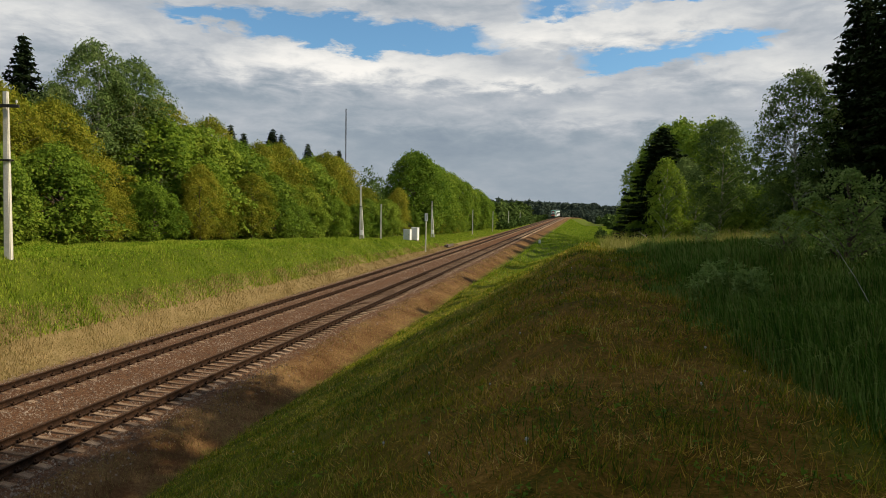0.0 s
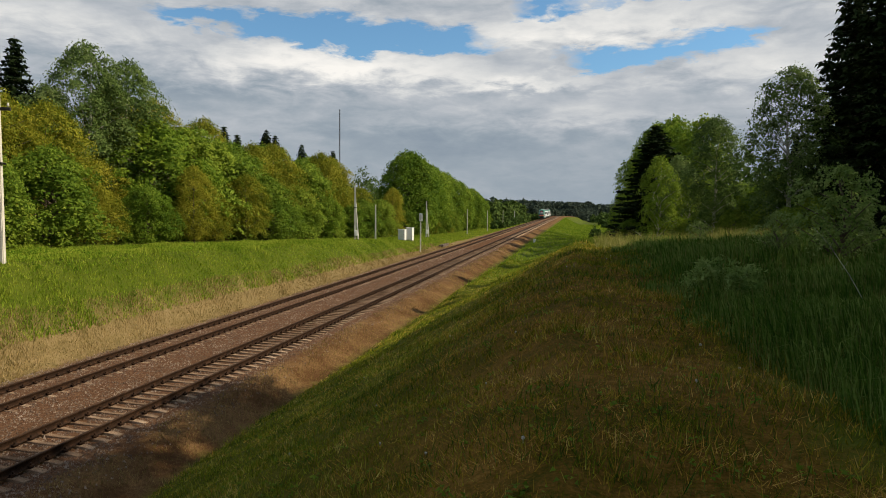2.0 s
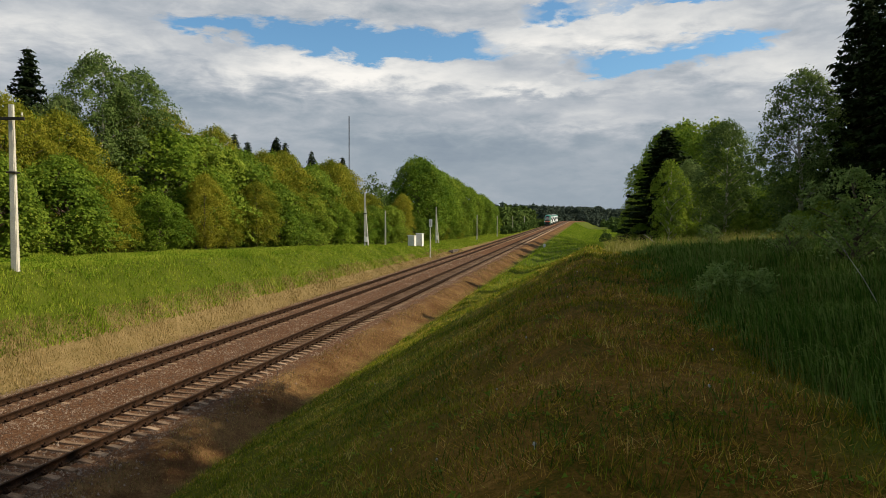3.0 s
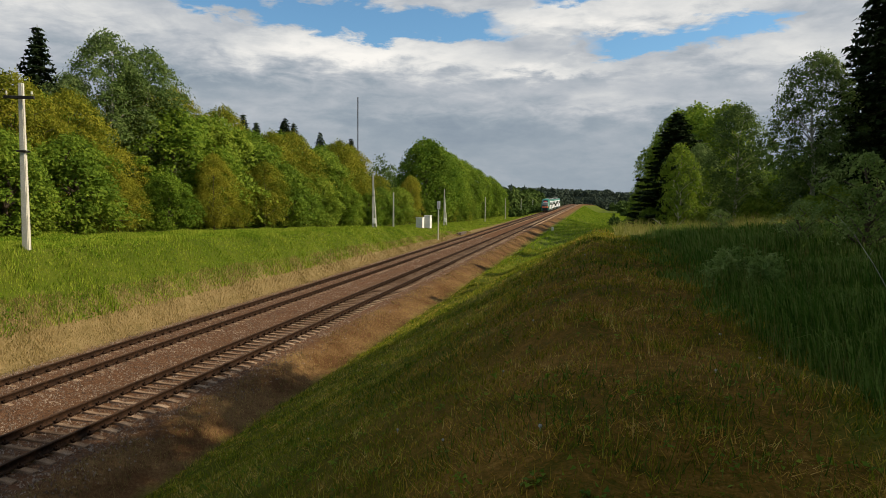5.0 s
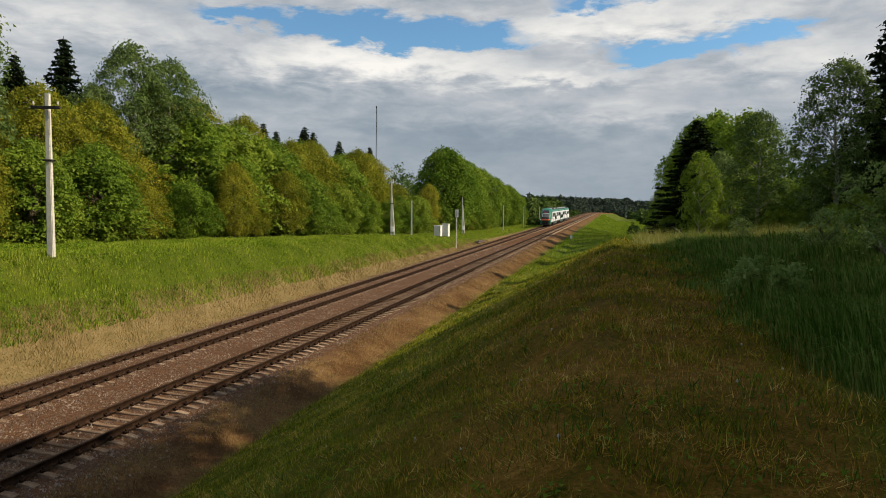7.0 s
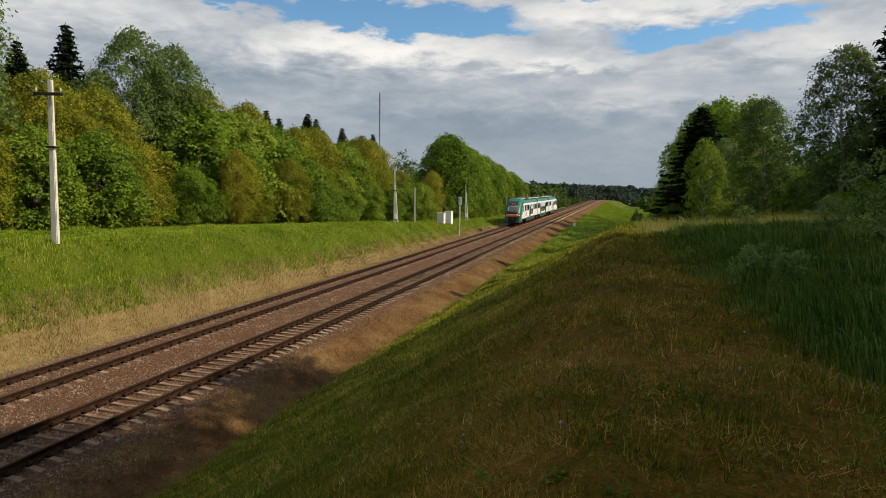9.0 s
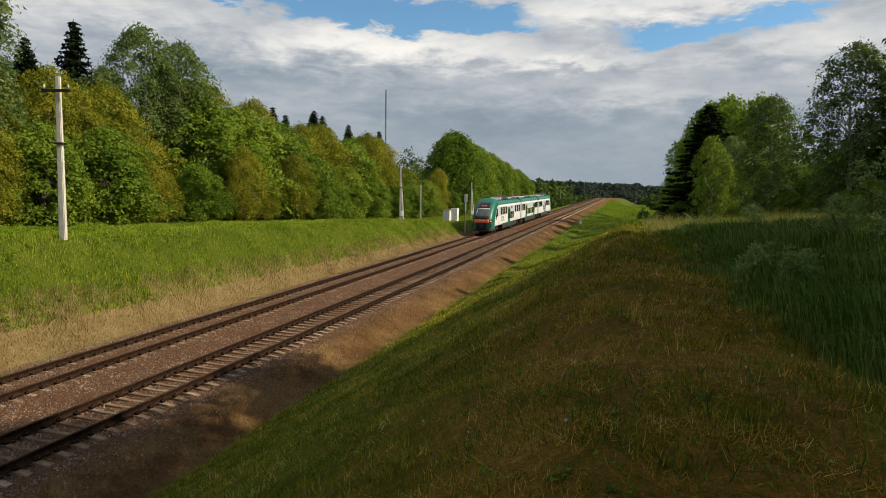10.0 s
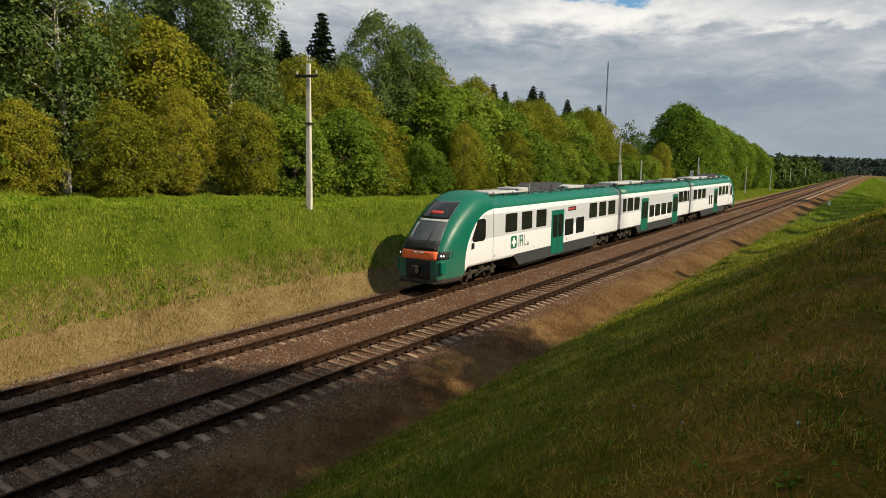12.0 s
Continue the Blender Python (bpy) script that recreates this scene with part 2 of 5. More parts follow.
def part(name, bm, material, parent, label="", smooth_shade=False):
    """Links a bmesh, or a mesh, as one object under parent."""
    me = bm if isinstance(bm, bpy.types.Mesh) else mesh_of(name, bm, material)
    if smooth_shade:
        for p in me.polygons:
            p.use_smooth = True
    ob = new(name, me)
    ob.parent = parent
    if label:
        ob["label"] = label
    return ob


def thing(name, label, category, group="", at=(0, 0, 0), turn=0.0, kind=""):
    ob = new(name)
    ob.empty_display_size = 0.3
    ob.matrix_basis = pose(*at, 0, 0, turn)
    return tagged(ob, label, category, group, kind)


def box(bm, cx, cy, cz, sx, sy, sz, bevel=0.0, rot=None):
    m = Matrix.Translation((cx, cy, cz)) @ (rot or Matrix()) @ Matrix.Diagonal((sx, sy, sz, 1))
    v = bmesh.ops.create_cube(bm, size=1.0, matrix=m)["verts"]
    if bevel:
        e = list({e for q in v for e in q.link_edges})
        bmesh.ops.bevel(bm, geom=e, offset=bevel, segments=1, affect="EDGES", clamp_overlap=True)
    return bm


def rod(bm, a, b, r0, r1=None, n=8):
    a, b = Vector(a), Vector(b)
    d = b - a
    m = Matrix.Translation((a + b) / 2) @ d.to_track_quat("Z", "Y").to_matrix().to_4x4()
    bmesh.ops.create_cone(bm, cap_ends=True, segments=n, radius1=r0, radius2=r0 if r1 is None else r1, depth=d.length, matrix=m)
    return bm


def prism(outline, y0, y1):
    """A solid with that outline in x and z, from y0 to y1."""
    bm = bmesh.new()
    a = [bm.verts.new((x, y0, z)) for x, z in outline]
    b = [bm.verts.new((x, y1, z)) for x, z in outline]
    n = len(outline)
    bm.faces.new(a)
    bm.faces.new(b[::-1])
    for i in range(n):
        bm.faces.new((a[i], b[i], b[(i + 1) % n], a[(i + 1) % n]))
    bmesh.ops.recalc_face_normals(bm, faces=bm.faces)
    return bm


# ---- ground ----
def ground_material():
    m = bpy.data.materials.new("ground_cover")
    m.use_nodes = True
    add = nodes_of(m.node_tree)
    co = add("ShaderNodeTexCoord")
    sep = add("ShaderNodeSeparateXYZ", {0: co.outputs["Object"]})

    def noise_(scale, detail=6.0, rough=0.6, squash=None):
        v = co.outputs["Object"]
        if squash:
            v = add("ShaderNodeMapping", {0: v, "Scale": squash}).outputs[0]
        return add("ShaderNodeTexNoise", {"Vector": v, "Scale": scale, "Detail": detail, "Roughness": rough}).outputs[0]

    def math_(op, a, b=0.0, c=0.0):
        return add("ShaderNodeMath", {0: a, 1: b, 2: c}, operation=op).outputs[0]

    def mixc(f, a, b):
        n = add("ShaderNodeMix", data_type="RGBA")
        for i, v in ((0, f), (6, a), (7, b)):
            if hasattr(v, "is_output"):
                m.node_tree.links.new(v, n.inputs[i])
            else:
                n.inputs[i].default_value = (*v, 1) if isinstance(v, tuple) else v
        return n.outputs[2]
    big, mid, fine, grit = noise_(0.35), noise_(1.7), noise_(9.0), noise_(38.0, 3.0)
    swing = math_("MINIMUM", math_("MAXIMUM", math_("SUBTRACT", sep.outputs[1], 400.0), 0.0), 500.0)
    swing = math_("MULTIPLY", math_("MULTIPLY", swing, swing), 0.00012)
    x = math_("ADD", math_("SUBTRACT", sep.outputs[0], swing), math_("MULTIPLY_ADD", mid, 1.6, -0.8))
    detail = math_("MULTIPLY_ADD", grit, 0.5, math_("MULTIPLY", fine, 0.5))
    patch = math_("ADD", math_("MULTIPLY", big, 0.6), math_("MULTIPLY", mid, 0.4))
    green = ramp_node(add, math_("MULTIPLY_ADD", patch, 0.6, math_("MULTIPLY", detail, 0.4)), [(0.3, (0.030, 0.050, 0.004)), (0.5, (0.066, 0.090, 0.009)), (0.7, (0.120, 0.128, 0.021))]).outputs[0]
    dry = ramp_node(add, math_("MULTIPLY_ADD", fine, 0.55, math_("MULTIPLY", mid, 0.45)), [(0.3, (0.090, 0.072, 0.026)), (0.5, (0.175, 0.128, 0.056)), (0.7, (0.27, 0.20, 0.105))]).outputs[0]
    gravel = ramp_node(add, detail, [(0.3, (0.036, 0.016, 0.008)), (0.5, (0.100, 0.050, 0.027)), (0.7, (0.23, 0.140, 0.085))]).outputs[0]
    soil = ramp_node(add, math_("MULTIPLY_ADD", patch, 0.5, math_("MULTIPLY", detail, 0.5)), [(0.3, (0.030, 0.013, 0.005)), (0.46, (0.082, 0.040, 0.016)), (0.58, (0.185, 0.112, 0.048)), (0.70, (0.33, 0.235, 0.115))]).outputs[0]
    mown = ramp_node(add, math_("MULTIPLY_ADD", patch, 0.45, math_("MULTIPLY", detail, 0.55)), [(0.36, (0.022, 0.028, 0.002)), (0.45, (0.060, 0.050, 0.004)), (0.51, (0.115, 0.064, 0.010)), (0.64, (0.25, 0.140, 0.032))]).outputs[0]

    flank = ramp_node(add, math_("MULTIPLY_ADD", patch, 0.65, math_("MULTIPLY", detail, 0.35)), [(0.36, (0.018, 0.030, 0.002)), (0.47, (0.055, 0.068, 0.004)), (0.64, (0.16, 0.140, 0.022))]).outputs[0]

    def edge(at, wide):
        return add("ShaderNodeMapRange", {0: x, 1: at - wide, 2: at + wide, 3: 0.0, 4: 1.0}).outputs[0]
    c = mixc(edge(-22.15, 0.35), green, dry)
    c = mixc(edge(-20.6, 0.25), c, gravel)
    c = mixc(edge(-12.2, 0.4), c, soil)
    c = mixc(edge(-10.1, 0.5), c, flank)
    near = add("ShaderNodeMapRange", {0: sep.outputs[1], 1: 16.0, 2: 30.0, 3: 1.0, 4: 0.2}).outputs[0]
    c = mixc(math_("MULTIPLY", edge(-2.6, 1.8), near), c, mown)
    c = mixc(edge(1.8, 0.3), c, green)
    far = add("ShaderNodeMapRange", {0: sep.outputs[1], 1: 34.0, 2: 60.0, 3: 0.0, 4: 1.0}).outputs[0]
    far = math_("MULTIPLY", far, edge(-10.0, 0.6))
    c = mixc(far, c, green)
    reach = add("ShaderNodeMapRange", {0: sep.outputs[1], 1: 620.0, 2: 760.0, 3: 0.0, 4: 1.0}).outputs[0]
    c = mixc(reach, c, (0.030, 0.042, 0.018))
    bump = add("ShaderNodeBump", {"Strength": 0.9, "Distance": 0.05, "Height": detail})
    p = add("ShaderNodeBsdfPrincipled", {"Base Color": c, "Roughness": 0.95, "Specular IOR Level": 0.05, "Normal": bump.outputs[0]})
    add("ShaderNodeOutputMaterial", {"Surface": p.outputs[0]})
    return m


def make_ground():
    def steps(*runs):
        out = [runs[0][0]]
        for a, b, n in runs:
            out += list(np.linspace(a, b, n + 1)[1:])
        return np.array(out)
    xs = steps((-2600, -400, 14), (-400, -60, 17), (-60, -30, 15), (-30, 4, 100), (4, 40, 24), (40, 400, 18), (400, 2600, 14))
    ys = steps((-1200, -60, 12), (-60, 0, 15), (0, 60, 100), (60, 200, 70), (200, 700, 60), (700, 3000, 40))
    X, Y = np.meshgrid(xs, ys)
    V = np.stack([X, Y, land(X, Y)], -1).reshape(-1, 3)
    nx, ny = len(xs), len(ys)
    i = (np.arange(ny - 1)[:, None] * nx + np.arange(nx - 1)).ravel()
    F = np.stack([i, i + 1, i + nx + 1, i + nx], 1)
    ob = new("ground", raw("ground", V, F, ground_material(), True))
    tagged(ob, "grassy railway cutting with mown bank, gravel bed and reddish soil", "ground", kind="structure")


make_ground()


# ---- railway ----
RAIL_H = 0.205


def rail_outline(cx):
    half = [(0.078, -0.205), (0.078, -0.192), (0.020, -0.172), (0.013, -0.155), (0.013, -0.055), (0.038, -0.042), (0.040, -0.012), (0.031, -0.001), (0.0, 0.0)]
    right = [(cx + a, b) for a, b in half]
    return right + [(cx - a, b) for a, b in half[-2::-1]]


def rail_mesh(cx, x0, y_from, y_to):
    ys = np.concatenate([np.arange(y_from, 120, 10.0), np.arange(120, y_to + 1, 12.0)])
    out = rail_outline(0.0)
    k = len(out)
    V = np.array([(cx + a + bend(y), y, b + grade(y)) for y in ys for a, b in out])
    F = [(i * k + j, i * k + (j + 1) % k, (i + 1) * k + (j + 1) % k, (i + 1) * k + j) for i in range(len(ys) - 1) for j in range(k)]
    me = raw("rail", V, F, RUST)
    me.materials.append(RAIL_HEAD)
    for n, p in enumerate(me.polygons):
        if n % k in (7, 8):
            p.material_index = 1
    return me


def sleeper_mesh():
    """A concrete sleeper, waisted in the middle, with sloped ends and rail seats."""
    bm = bmesh.new()
    prof = [(-1.35, 0.145, 0.115), (-1.10, 0.145, 0.150), (-0.80, 0.14, 0.165), (-0.55, 0.13, 0.150), (-0.25, 0.115, 0.125), (0.25, 0.115, 0.125), (0.55, 0.13, 0.150), (0.80, 0.14, 0.165), (1.10, 0.145, 0.150), (1.35, 0.145, 0.115)]
    rows = []
    for x, w, h in prof:
        rows.append([bm.verts.new(p) for p in ((x, -w, -0.06), (x, -w * 0.66, h - 0.012), (x, -w * 0.5, h), (x, w * 0.5, h), (x, w * 0.66, h - 0.012), (x, w, -0.06))])
    for a, b in zip(rows, rows[1:]):
        for j in range(5):
            bm.faces.new((a[j], b[j], b[j + 1], a[j + 1]))
    bm.faces.new(rows[0])
    bm.faces.new(rows[-1][::-1])
    bmesh.ops.recalc_face_normals(bm, faces=bm.faces)
    return mesh_of("sleeper", bm, SLEEPER_CONCRETE)


def fastening_mesh():
    bm = bmesh.new()
    box(bm, 0, 0, 0.008, 0.30, 0.14, 0.016)
    for s in (-1, 1):
        box(bm, s * 0.115, 0, 0.045, 0.09, 0.12, 0.06)
        rod(bm, (s * 0.115, 0, 0.06), (s * 0.115, 0, 0.135), 0.024, n=6)
    return mesh_of("fastening", bm, RUST)


def joined(me, poses, name, mat):
    """Copies of one mesh joined into one."""
    v = np.array([tuple(q.co) for q in me.vertices])
    me.calc_loop_triangles()
    f = np.array([tuple(t.vertices) for t in me.loop_triangles])
    V, F = [], []
    for n, p in enumerate(poses):
        V.append(v + np.asarray(p))
        F.append(f + n * len(v))
    return raw(name, np.concatenate(V), np.concatenate(F), mat)


SLEEPER, FASTENING = sleeper_mesh(), fastening_mesh()
FAR_SLEEPER = mesh_of("far_sleeper", box(bmesh.new(), 0, 0, 0.05, 2.7, 0.2, 0.22), SLEEPER_CONCRETE)
STEP = 0.545


def make_track(cx, label):
    tr = thing("railway_track", label, "railway track", kind="structure")
    for s in (-1, 1):
        part("rail", rail_mesh(cx + s * RAIL_OFF, cx, -30.0, 760.0), RUST, tr, "rusty steel rail")
    far, clips = [], []
    n0 = int(-30 / STEP)
    for n in range(n0, int(520 / STEP)):
        y = n * STEP + 0.11 * math.sin(n * 12.9 + cx)* 0.25
        z = float(grade(y)) - RAIL_H - 0.012 - 0.165
        at = (cx + float(bend(y)) + 0.015 * math.sin(n * 7.7), y, z)
        if 3.0 < y < 140.0:
            ob = part("sleeper", SLEEPER, SLEEPER_CONCRETE, tr)
            ob.matrix_basis = pose(*at, 0, 0, 0.5 * math.sin(n * 3.3))
        else:
            far.append(at)
        if 4.0 < y < 62.0:
            for s in (-1, 1):
                clips.append((at[0] + s * RAIL_OFF, y, z + 0.165))
    ob = part("sleepers_far_off", joined(FAR_SLEEPER, far, "sleepers_far_off", SLEEPER_CONCRETE), None, tr)
    ob["kind"] = "stuff"
    ob = part("fastenings", joined(FASTENING, clips, "fastenings", RUST), None, tr)
    ob["kind"] = "stuff"


make_track(NEAR_X, "rusty railway track on concrete sleepers beside the mown bank")
make_track(FAR_X, "rusty railway track on concrete sleepers that carries the train")


# ---- trees ----
def leaf_cards(rng, centres, spread, per, size, droop=0.25, out=None, face=1.0):
    """Small folded leaf sprays round each centre, which face outwards and up."""
    n = len(centres) * per
    c = np.repeat(centres, per, 0) + rng.normal(0, 1, (n, 3)) * np.asarray(spread)
    nrm = rng.normal(0, 0.75, (n, 3)) + [0, 0, 0.45]
    if out is not None:
        nrm += np.repeat(out, per, 0) * face
    nrm /= np.linalg.norm(nrm, axis=1)[:, None] + 1e-6
    d = rng.normal(0, 1, (n, 3)) - [0, 0, droop * 2]
    d -= nrm * (d * nrm).sum(1)[:, None]
    d /= np.linalg.norm(d, axis=1)[:, None] + 1e-6
    s = np.cross(d, nrm)
    ln = size * rng.uniform(0.6, 1.35, (n, 1))
    w = ln * rng.uniform(0.30, 0.46, (n, 1))
    V = np.stack([c + s * w, c + d * ln, c - s * w], 1).reshape(-1, 3)
    F = np.arange(n * 3).reshape(-1, 3)
    return V, F


def limbs_mesh(rng, height, trunk_r, limbs, mat, lean=0.3):
    bm = bmesh.new()
    pts = [Vector((0, 0, -0.3))]
    k = 6
    for i in range(1, k + 1):
        pts.append(Vector((rng.normal(0, lean) * i / k, rng.normal(0, lean) * i / k, height * i / k)))
    for i in range(k):
        rod(bm, pts[i], pts[i + 1], trunk_r * (1 - i / k) + 0.02, trunk_r * (1 - (i + 1) / k) + 0.02, 7)
    for tip in limbs:
        tip = Vector(tip)
        h = max(0.12 * height, tip.z - 0.55 * math.hypot(tip.x, tip.y) - 0.3)
        u = min(h / height, 0.97) * k
        i = int(u)
        root = pts[i].lerp(pts[i + 1], u - i)
        mid = root.lerp(tip, 0.5) + Vector((0, 0, 0.08 * (tip - root).length))
        r = trunk_r * (1 - u / k) * 0.45 + 0.015
        rod(bm, root, mid, r, r * 0.6, 5)
        rod(bm, mid, tip, r * 0.6, 0.012, 5)
    return mesh_of("trunk", bm, mat)


def broadleaf(name, seed, height, radius, low, boughs, per, size, leaf, bark, label, point=0.6, ragged=0.25, bough=1.0, flat=0.5, trunk_r=0.2):
    """A leafy tree: tapered trunk, limbs, and boughs that are uneven domes of small leaves, with gaps between them."""
    rng = np.random.default_rng(seed)
    u = (np.arange(boughs) + rng.uniform(0, 1, boughs)) / boughs
    th = np.arange(boughs) * 2.399963 + rng.uniform(-0.5, 0.5, boughs)
    prof = np.sqrt(np.clip(1 - np.abs(2 * (u ** point) - 1) ** 2.2, 0.02, 1))
    r = radius * prof * (1 + ragged * np.sin(3 * th + seed) * np.sin(5 * u + seed) + ragged * 0.5 * rng.normal(0, 1, boughs)) * rng.uniform(0.45, 1.0, boughs) ** 0.5
    out = np.stack([np.cos(th), np.sin(th), np.zeros(boughs)], 1)
    c = out * r[:, None] + np.stack([np.zeros(boughs), np.zeros(boughs), low + (height - low) * u - 0.12 * r], 1)
    b = np.repeat(bough * rng.uniform(0.65, 1.35, boughs), per)
    n = boughs * per
    ph, rho = rng.uniform(0, 2 * np.pi, n), np.sqrt(rng.uniform(0, 1, n))
    rho *= 1 + 0.22 * np.sin(ph * 3 + np.repeat(th, per) * 7) + 0.12 * np.sin(ph * 7 + np.repeat(th, per) * 3)
    o = np.repeat(out, per, 0)
    off = np.stack([np.cos(ph) * rho * b, np.sin(ph) * rho * b, flat * b * (1.05 - rho ** 2 * 1.1)], 1)
    off[:, 2] -= 0.40 * (off * o).sum(1)
    off += rng.normal(0, 0.17, (n, 3)) * b[:, None]
    facing = np.stack([np.cos(ph) * rho, np.sin(ph) * rho, np.full(n, 0.55)], 1) * 0.8 + o * 0.6
    V, F = leaf_cards(rng, np.repeat(c, per, 0) + off, (0.03, 0.03, 0.03), 1, size, 0.3, facing)
    tree = thing(name, label, "tree")
    pick = rng.choice(boughs, min(30, boughs), replace=False)
    part("trunk", limbs_mesh(rng, height * 0.93, trunk_r, c[pick], bark), bark, tree)
    part("crown", raw("crown", V, F, leaf), leaf, tree)
    return tree


def spruce(name, seed, height, radius, per, label, leaf=None, size=0.42):
    """A spruce: whorls of drooping boughs with upturned tips, each a flat fan of needle sprays."""
    rng = np.random.default_rng(seed)
    bm = bmesh.new()
    rod(bm, (0, 0, -0.3), (0, 0, height), 0.011 * height + 0.05, 0.02, 8)
    C, O = [], []
    z = 0.04 * height
    while z < height - 0.12:
        u = z / height
        R = radius * (1 - u) ** 0.82 + 0.04
        nb = 4 + int(7 * (1 - u))
        a0 = rng.uniform(0, 6.28)
        for b in range(nb):
            a = a0 + 6.283 * b / nb + rng.uniform(-0.25, 0.25)
            L = R * rng.uniform(0.66, 1.15)
            sag = rng.uniform(0.22, 0.36)
            if L > 0.6:
                rod(bm, (0, 0, z), (0.8 * L * math.cos(a), 0.8 * L * math.sin(a), z - 0.8 * sag * L), 0.02 + 0.008 * L, 0.008, 4)
            m = max(2, int(L / 0.115))
            side = np.array([-np.sin(a), np.cos(a), 0])
            for q in np.linspace(0.12, 1.0, m):
                drop = sag * L * (q - 0.42 * max(0.0, q - 0.6) ** 1.2 * 2.0)
                wd = 0.34 * L * (1 - q) ** 0.7 * min(1.0, q * 3.0) + 0.05
                k = rng.uniform(-wd, wd)
                C.append(np.array([L * q * np.cos(a), L * q * np.sin(a), z - drop - 0.35 * abs(k)]) + side * k)
                O.append([np.cos(a) * 0.3, np.sin(a) * 0.3, 0.9])
        z += (0.020 * height + 0.18) * (1.2 - 0.65 * u) * rng.uniform(0.85, 1.15)
    V, F = leaf_cards(rng, np.array(C), (0.10, 0.10, 0.035), per, size, 0.7, np.array(O))
    tree = thing(name, label, "tree")
    part("trunk", mesh_of("trunk", bm, BARK), BARK, tree)
    part("crown", raw("crown", V, F, leaf or NEEDLES), None, tree)
    return tree


def put(proto, x, y, scale=1.0, turn=0.0, tall=1.0, label="", used=[]):
    m = Matrix.Translation((x, y, float(land(x, y)) - 0.05)) @ pose(0, 0, 0, 0, 0, turn) @ Matrix.Diagonal((scale, scale, scale * tall, 1))
    if proto.name not in used:
        used.append(proto.name)
        proto.matrix_basis = m
        ob = proto
    else:
        ob = copy_thing(proto, m)
    if label:
        ob["label"] = label
    return ob


maple_a = broadleaf("maple_tree", 3, 8.0, 3.1, 0.4, 130, 140, 0.22, LEAF_MAPLE, BARK, "leafy dark green maple at the forest edge", 0.75, 0.36, 0.85, 0.5)
maple_b = broadleaf("maple_tree", 8, 7.0, 2.8, 0.4, 120, 140, 0.21, LEAF_FRESH, BARK, "bright green young maple at the forest edge", 0.8, 0.38, 0.8, 0.5)
olive_a = broadleaf("acacia_tree", 5, 12.0, 4.1, 1.0, 165, 135, 0.22, LEAF_OLIVE, BARK, "olive-yellow acacia in the forest edge", 0.9, 0.36, 1.1, 0.34)
olive_b = broadleaf("acacia_tree", 15, 11.0, 3.9, 0.8, 155, 135, 0.22, LEAF_OLIVE, BARK, "brownish olive acacia in the forest edge", 0.92, 0.38, 1.05, 0.34)
poplar = broadleaf("poplar_tree", 21, 17.0, 3.5, 2.0, 190, 120, 0.22, LEAF_GREY, PALE_BARK, "tall silvery grey-green poplar above the wood", 0.95, 0.28, 0.85, 0.8, 0.28)
round_tree = broadleaf("lime_tree", 33, 14.5, 5.2, 0.4, 190, 125, 0.36, LEAF_MAPLE, BARK, "dense rounded dark green lime tree", 0.95, 0.12, 1.25, 0.6, 0.3)
aspen = broadleaf("aspen_tree", 77, 15.6, 3.3, 3.0, 90, 120, 0.34, LEAF_MAPLE, PALE_BARK, "tall open-crowned aspen on the edge of the wood", 1.0, 0.3, 1.1, 0.6, 0.17)
birch = broadleaf("birch_tree", 41, 7.0, 1.5, 0.8, 60, 130, 0.15, LEAF_FRESH, PALE_BARK, "slender young birch in the meadow", 0.7, 0.25, 0.5, 0.7, 0.07)
shrub = broadleaf("willow_shrub", 52, 3.2, 1.3, 0.5, 46, 85, 0.11, LEAF_WILLOW, BARK, "grey-leaved willow shrub in tall grass", 0.85, 0.5, 0.30, 1.1, 0.05)
spruce_a = spruce("spruce_tree", 61, 16.0, 4.3, 6, "tall dark green spruce", None, 0.30)
spruce_b = spruce("spruce_tree", 67, 12.0, 3.7, 12, "dark green spruce at the wood's edge", None, 0.26)

rng0 = random.Random(4)
# the wood beyond the far track
EDGE = lambda y: float(np.interp(y, [-20, 10, 40, 80, 110, 200, 260], [-29.0, -29.0, -31.5, -33.5, -32, -31.5, -31]))
y = -10.0
while y < 235:
    e = EDGE(y)
    low = [maple_a, maple_b, olive_a, maple_a, olive_b, maple_b][rng0.randrange(6)]
    put(low, e - rng0.uniform(0, 1.6), y, rng0.uniform(0.72, 1.05) * (0.7 if low in (olive_a, olive_b) else 1.0), rng0.uniform(0, 360), rng0.uniform(0.9, 1.2))
    y += rng0.uniform(3.2, 4.6) * (1 + max(0, y) / 110)
y = -9.0
while y < 112:
    e = EDGE(y)
    big = 1.28 if y < 31 else 0.92 if y < 47 else 1.13
    for back, wide, tall in ((rng0.uniform(4.0, 6.0), rng0.uniform(0.94, 1.08), 1.0), (rng0.uniform(8.5, 11.5), rng0.uniform(1.0, 1.12), 1.1)):
        kind = ([olive_a, poplar, olive_b] if y < 31 else [olive_a, olive_b, olive_a, maple_a, maple_b])[rng0.randrange(3 if y < 31 else 5)]
        put(kind, e - back, y + 0.2 * back, wide * big * (1.42 if kind in (maple_a, maple_b) else 0.72 if kind is poplar else 1.0), rng0.uniform(0, 360), tall)
    y += rng0.uniform(4.2, 5.2) * (1 + max(0, y) / 170)
for x, y, s, a in ((-40.0, 47.6, 0.98, 0), (-39.0, 51.6, 0.95, 120), (-41.0, 44.6, 0.74, 200), (-42.0, 28.0, 1.0, 60), (-43.0, 14.0, 1.05, 160)):
    put(poplar, x, y, s, a)
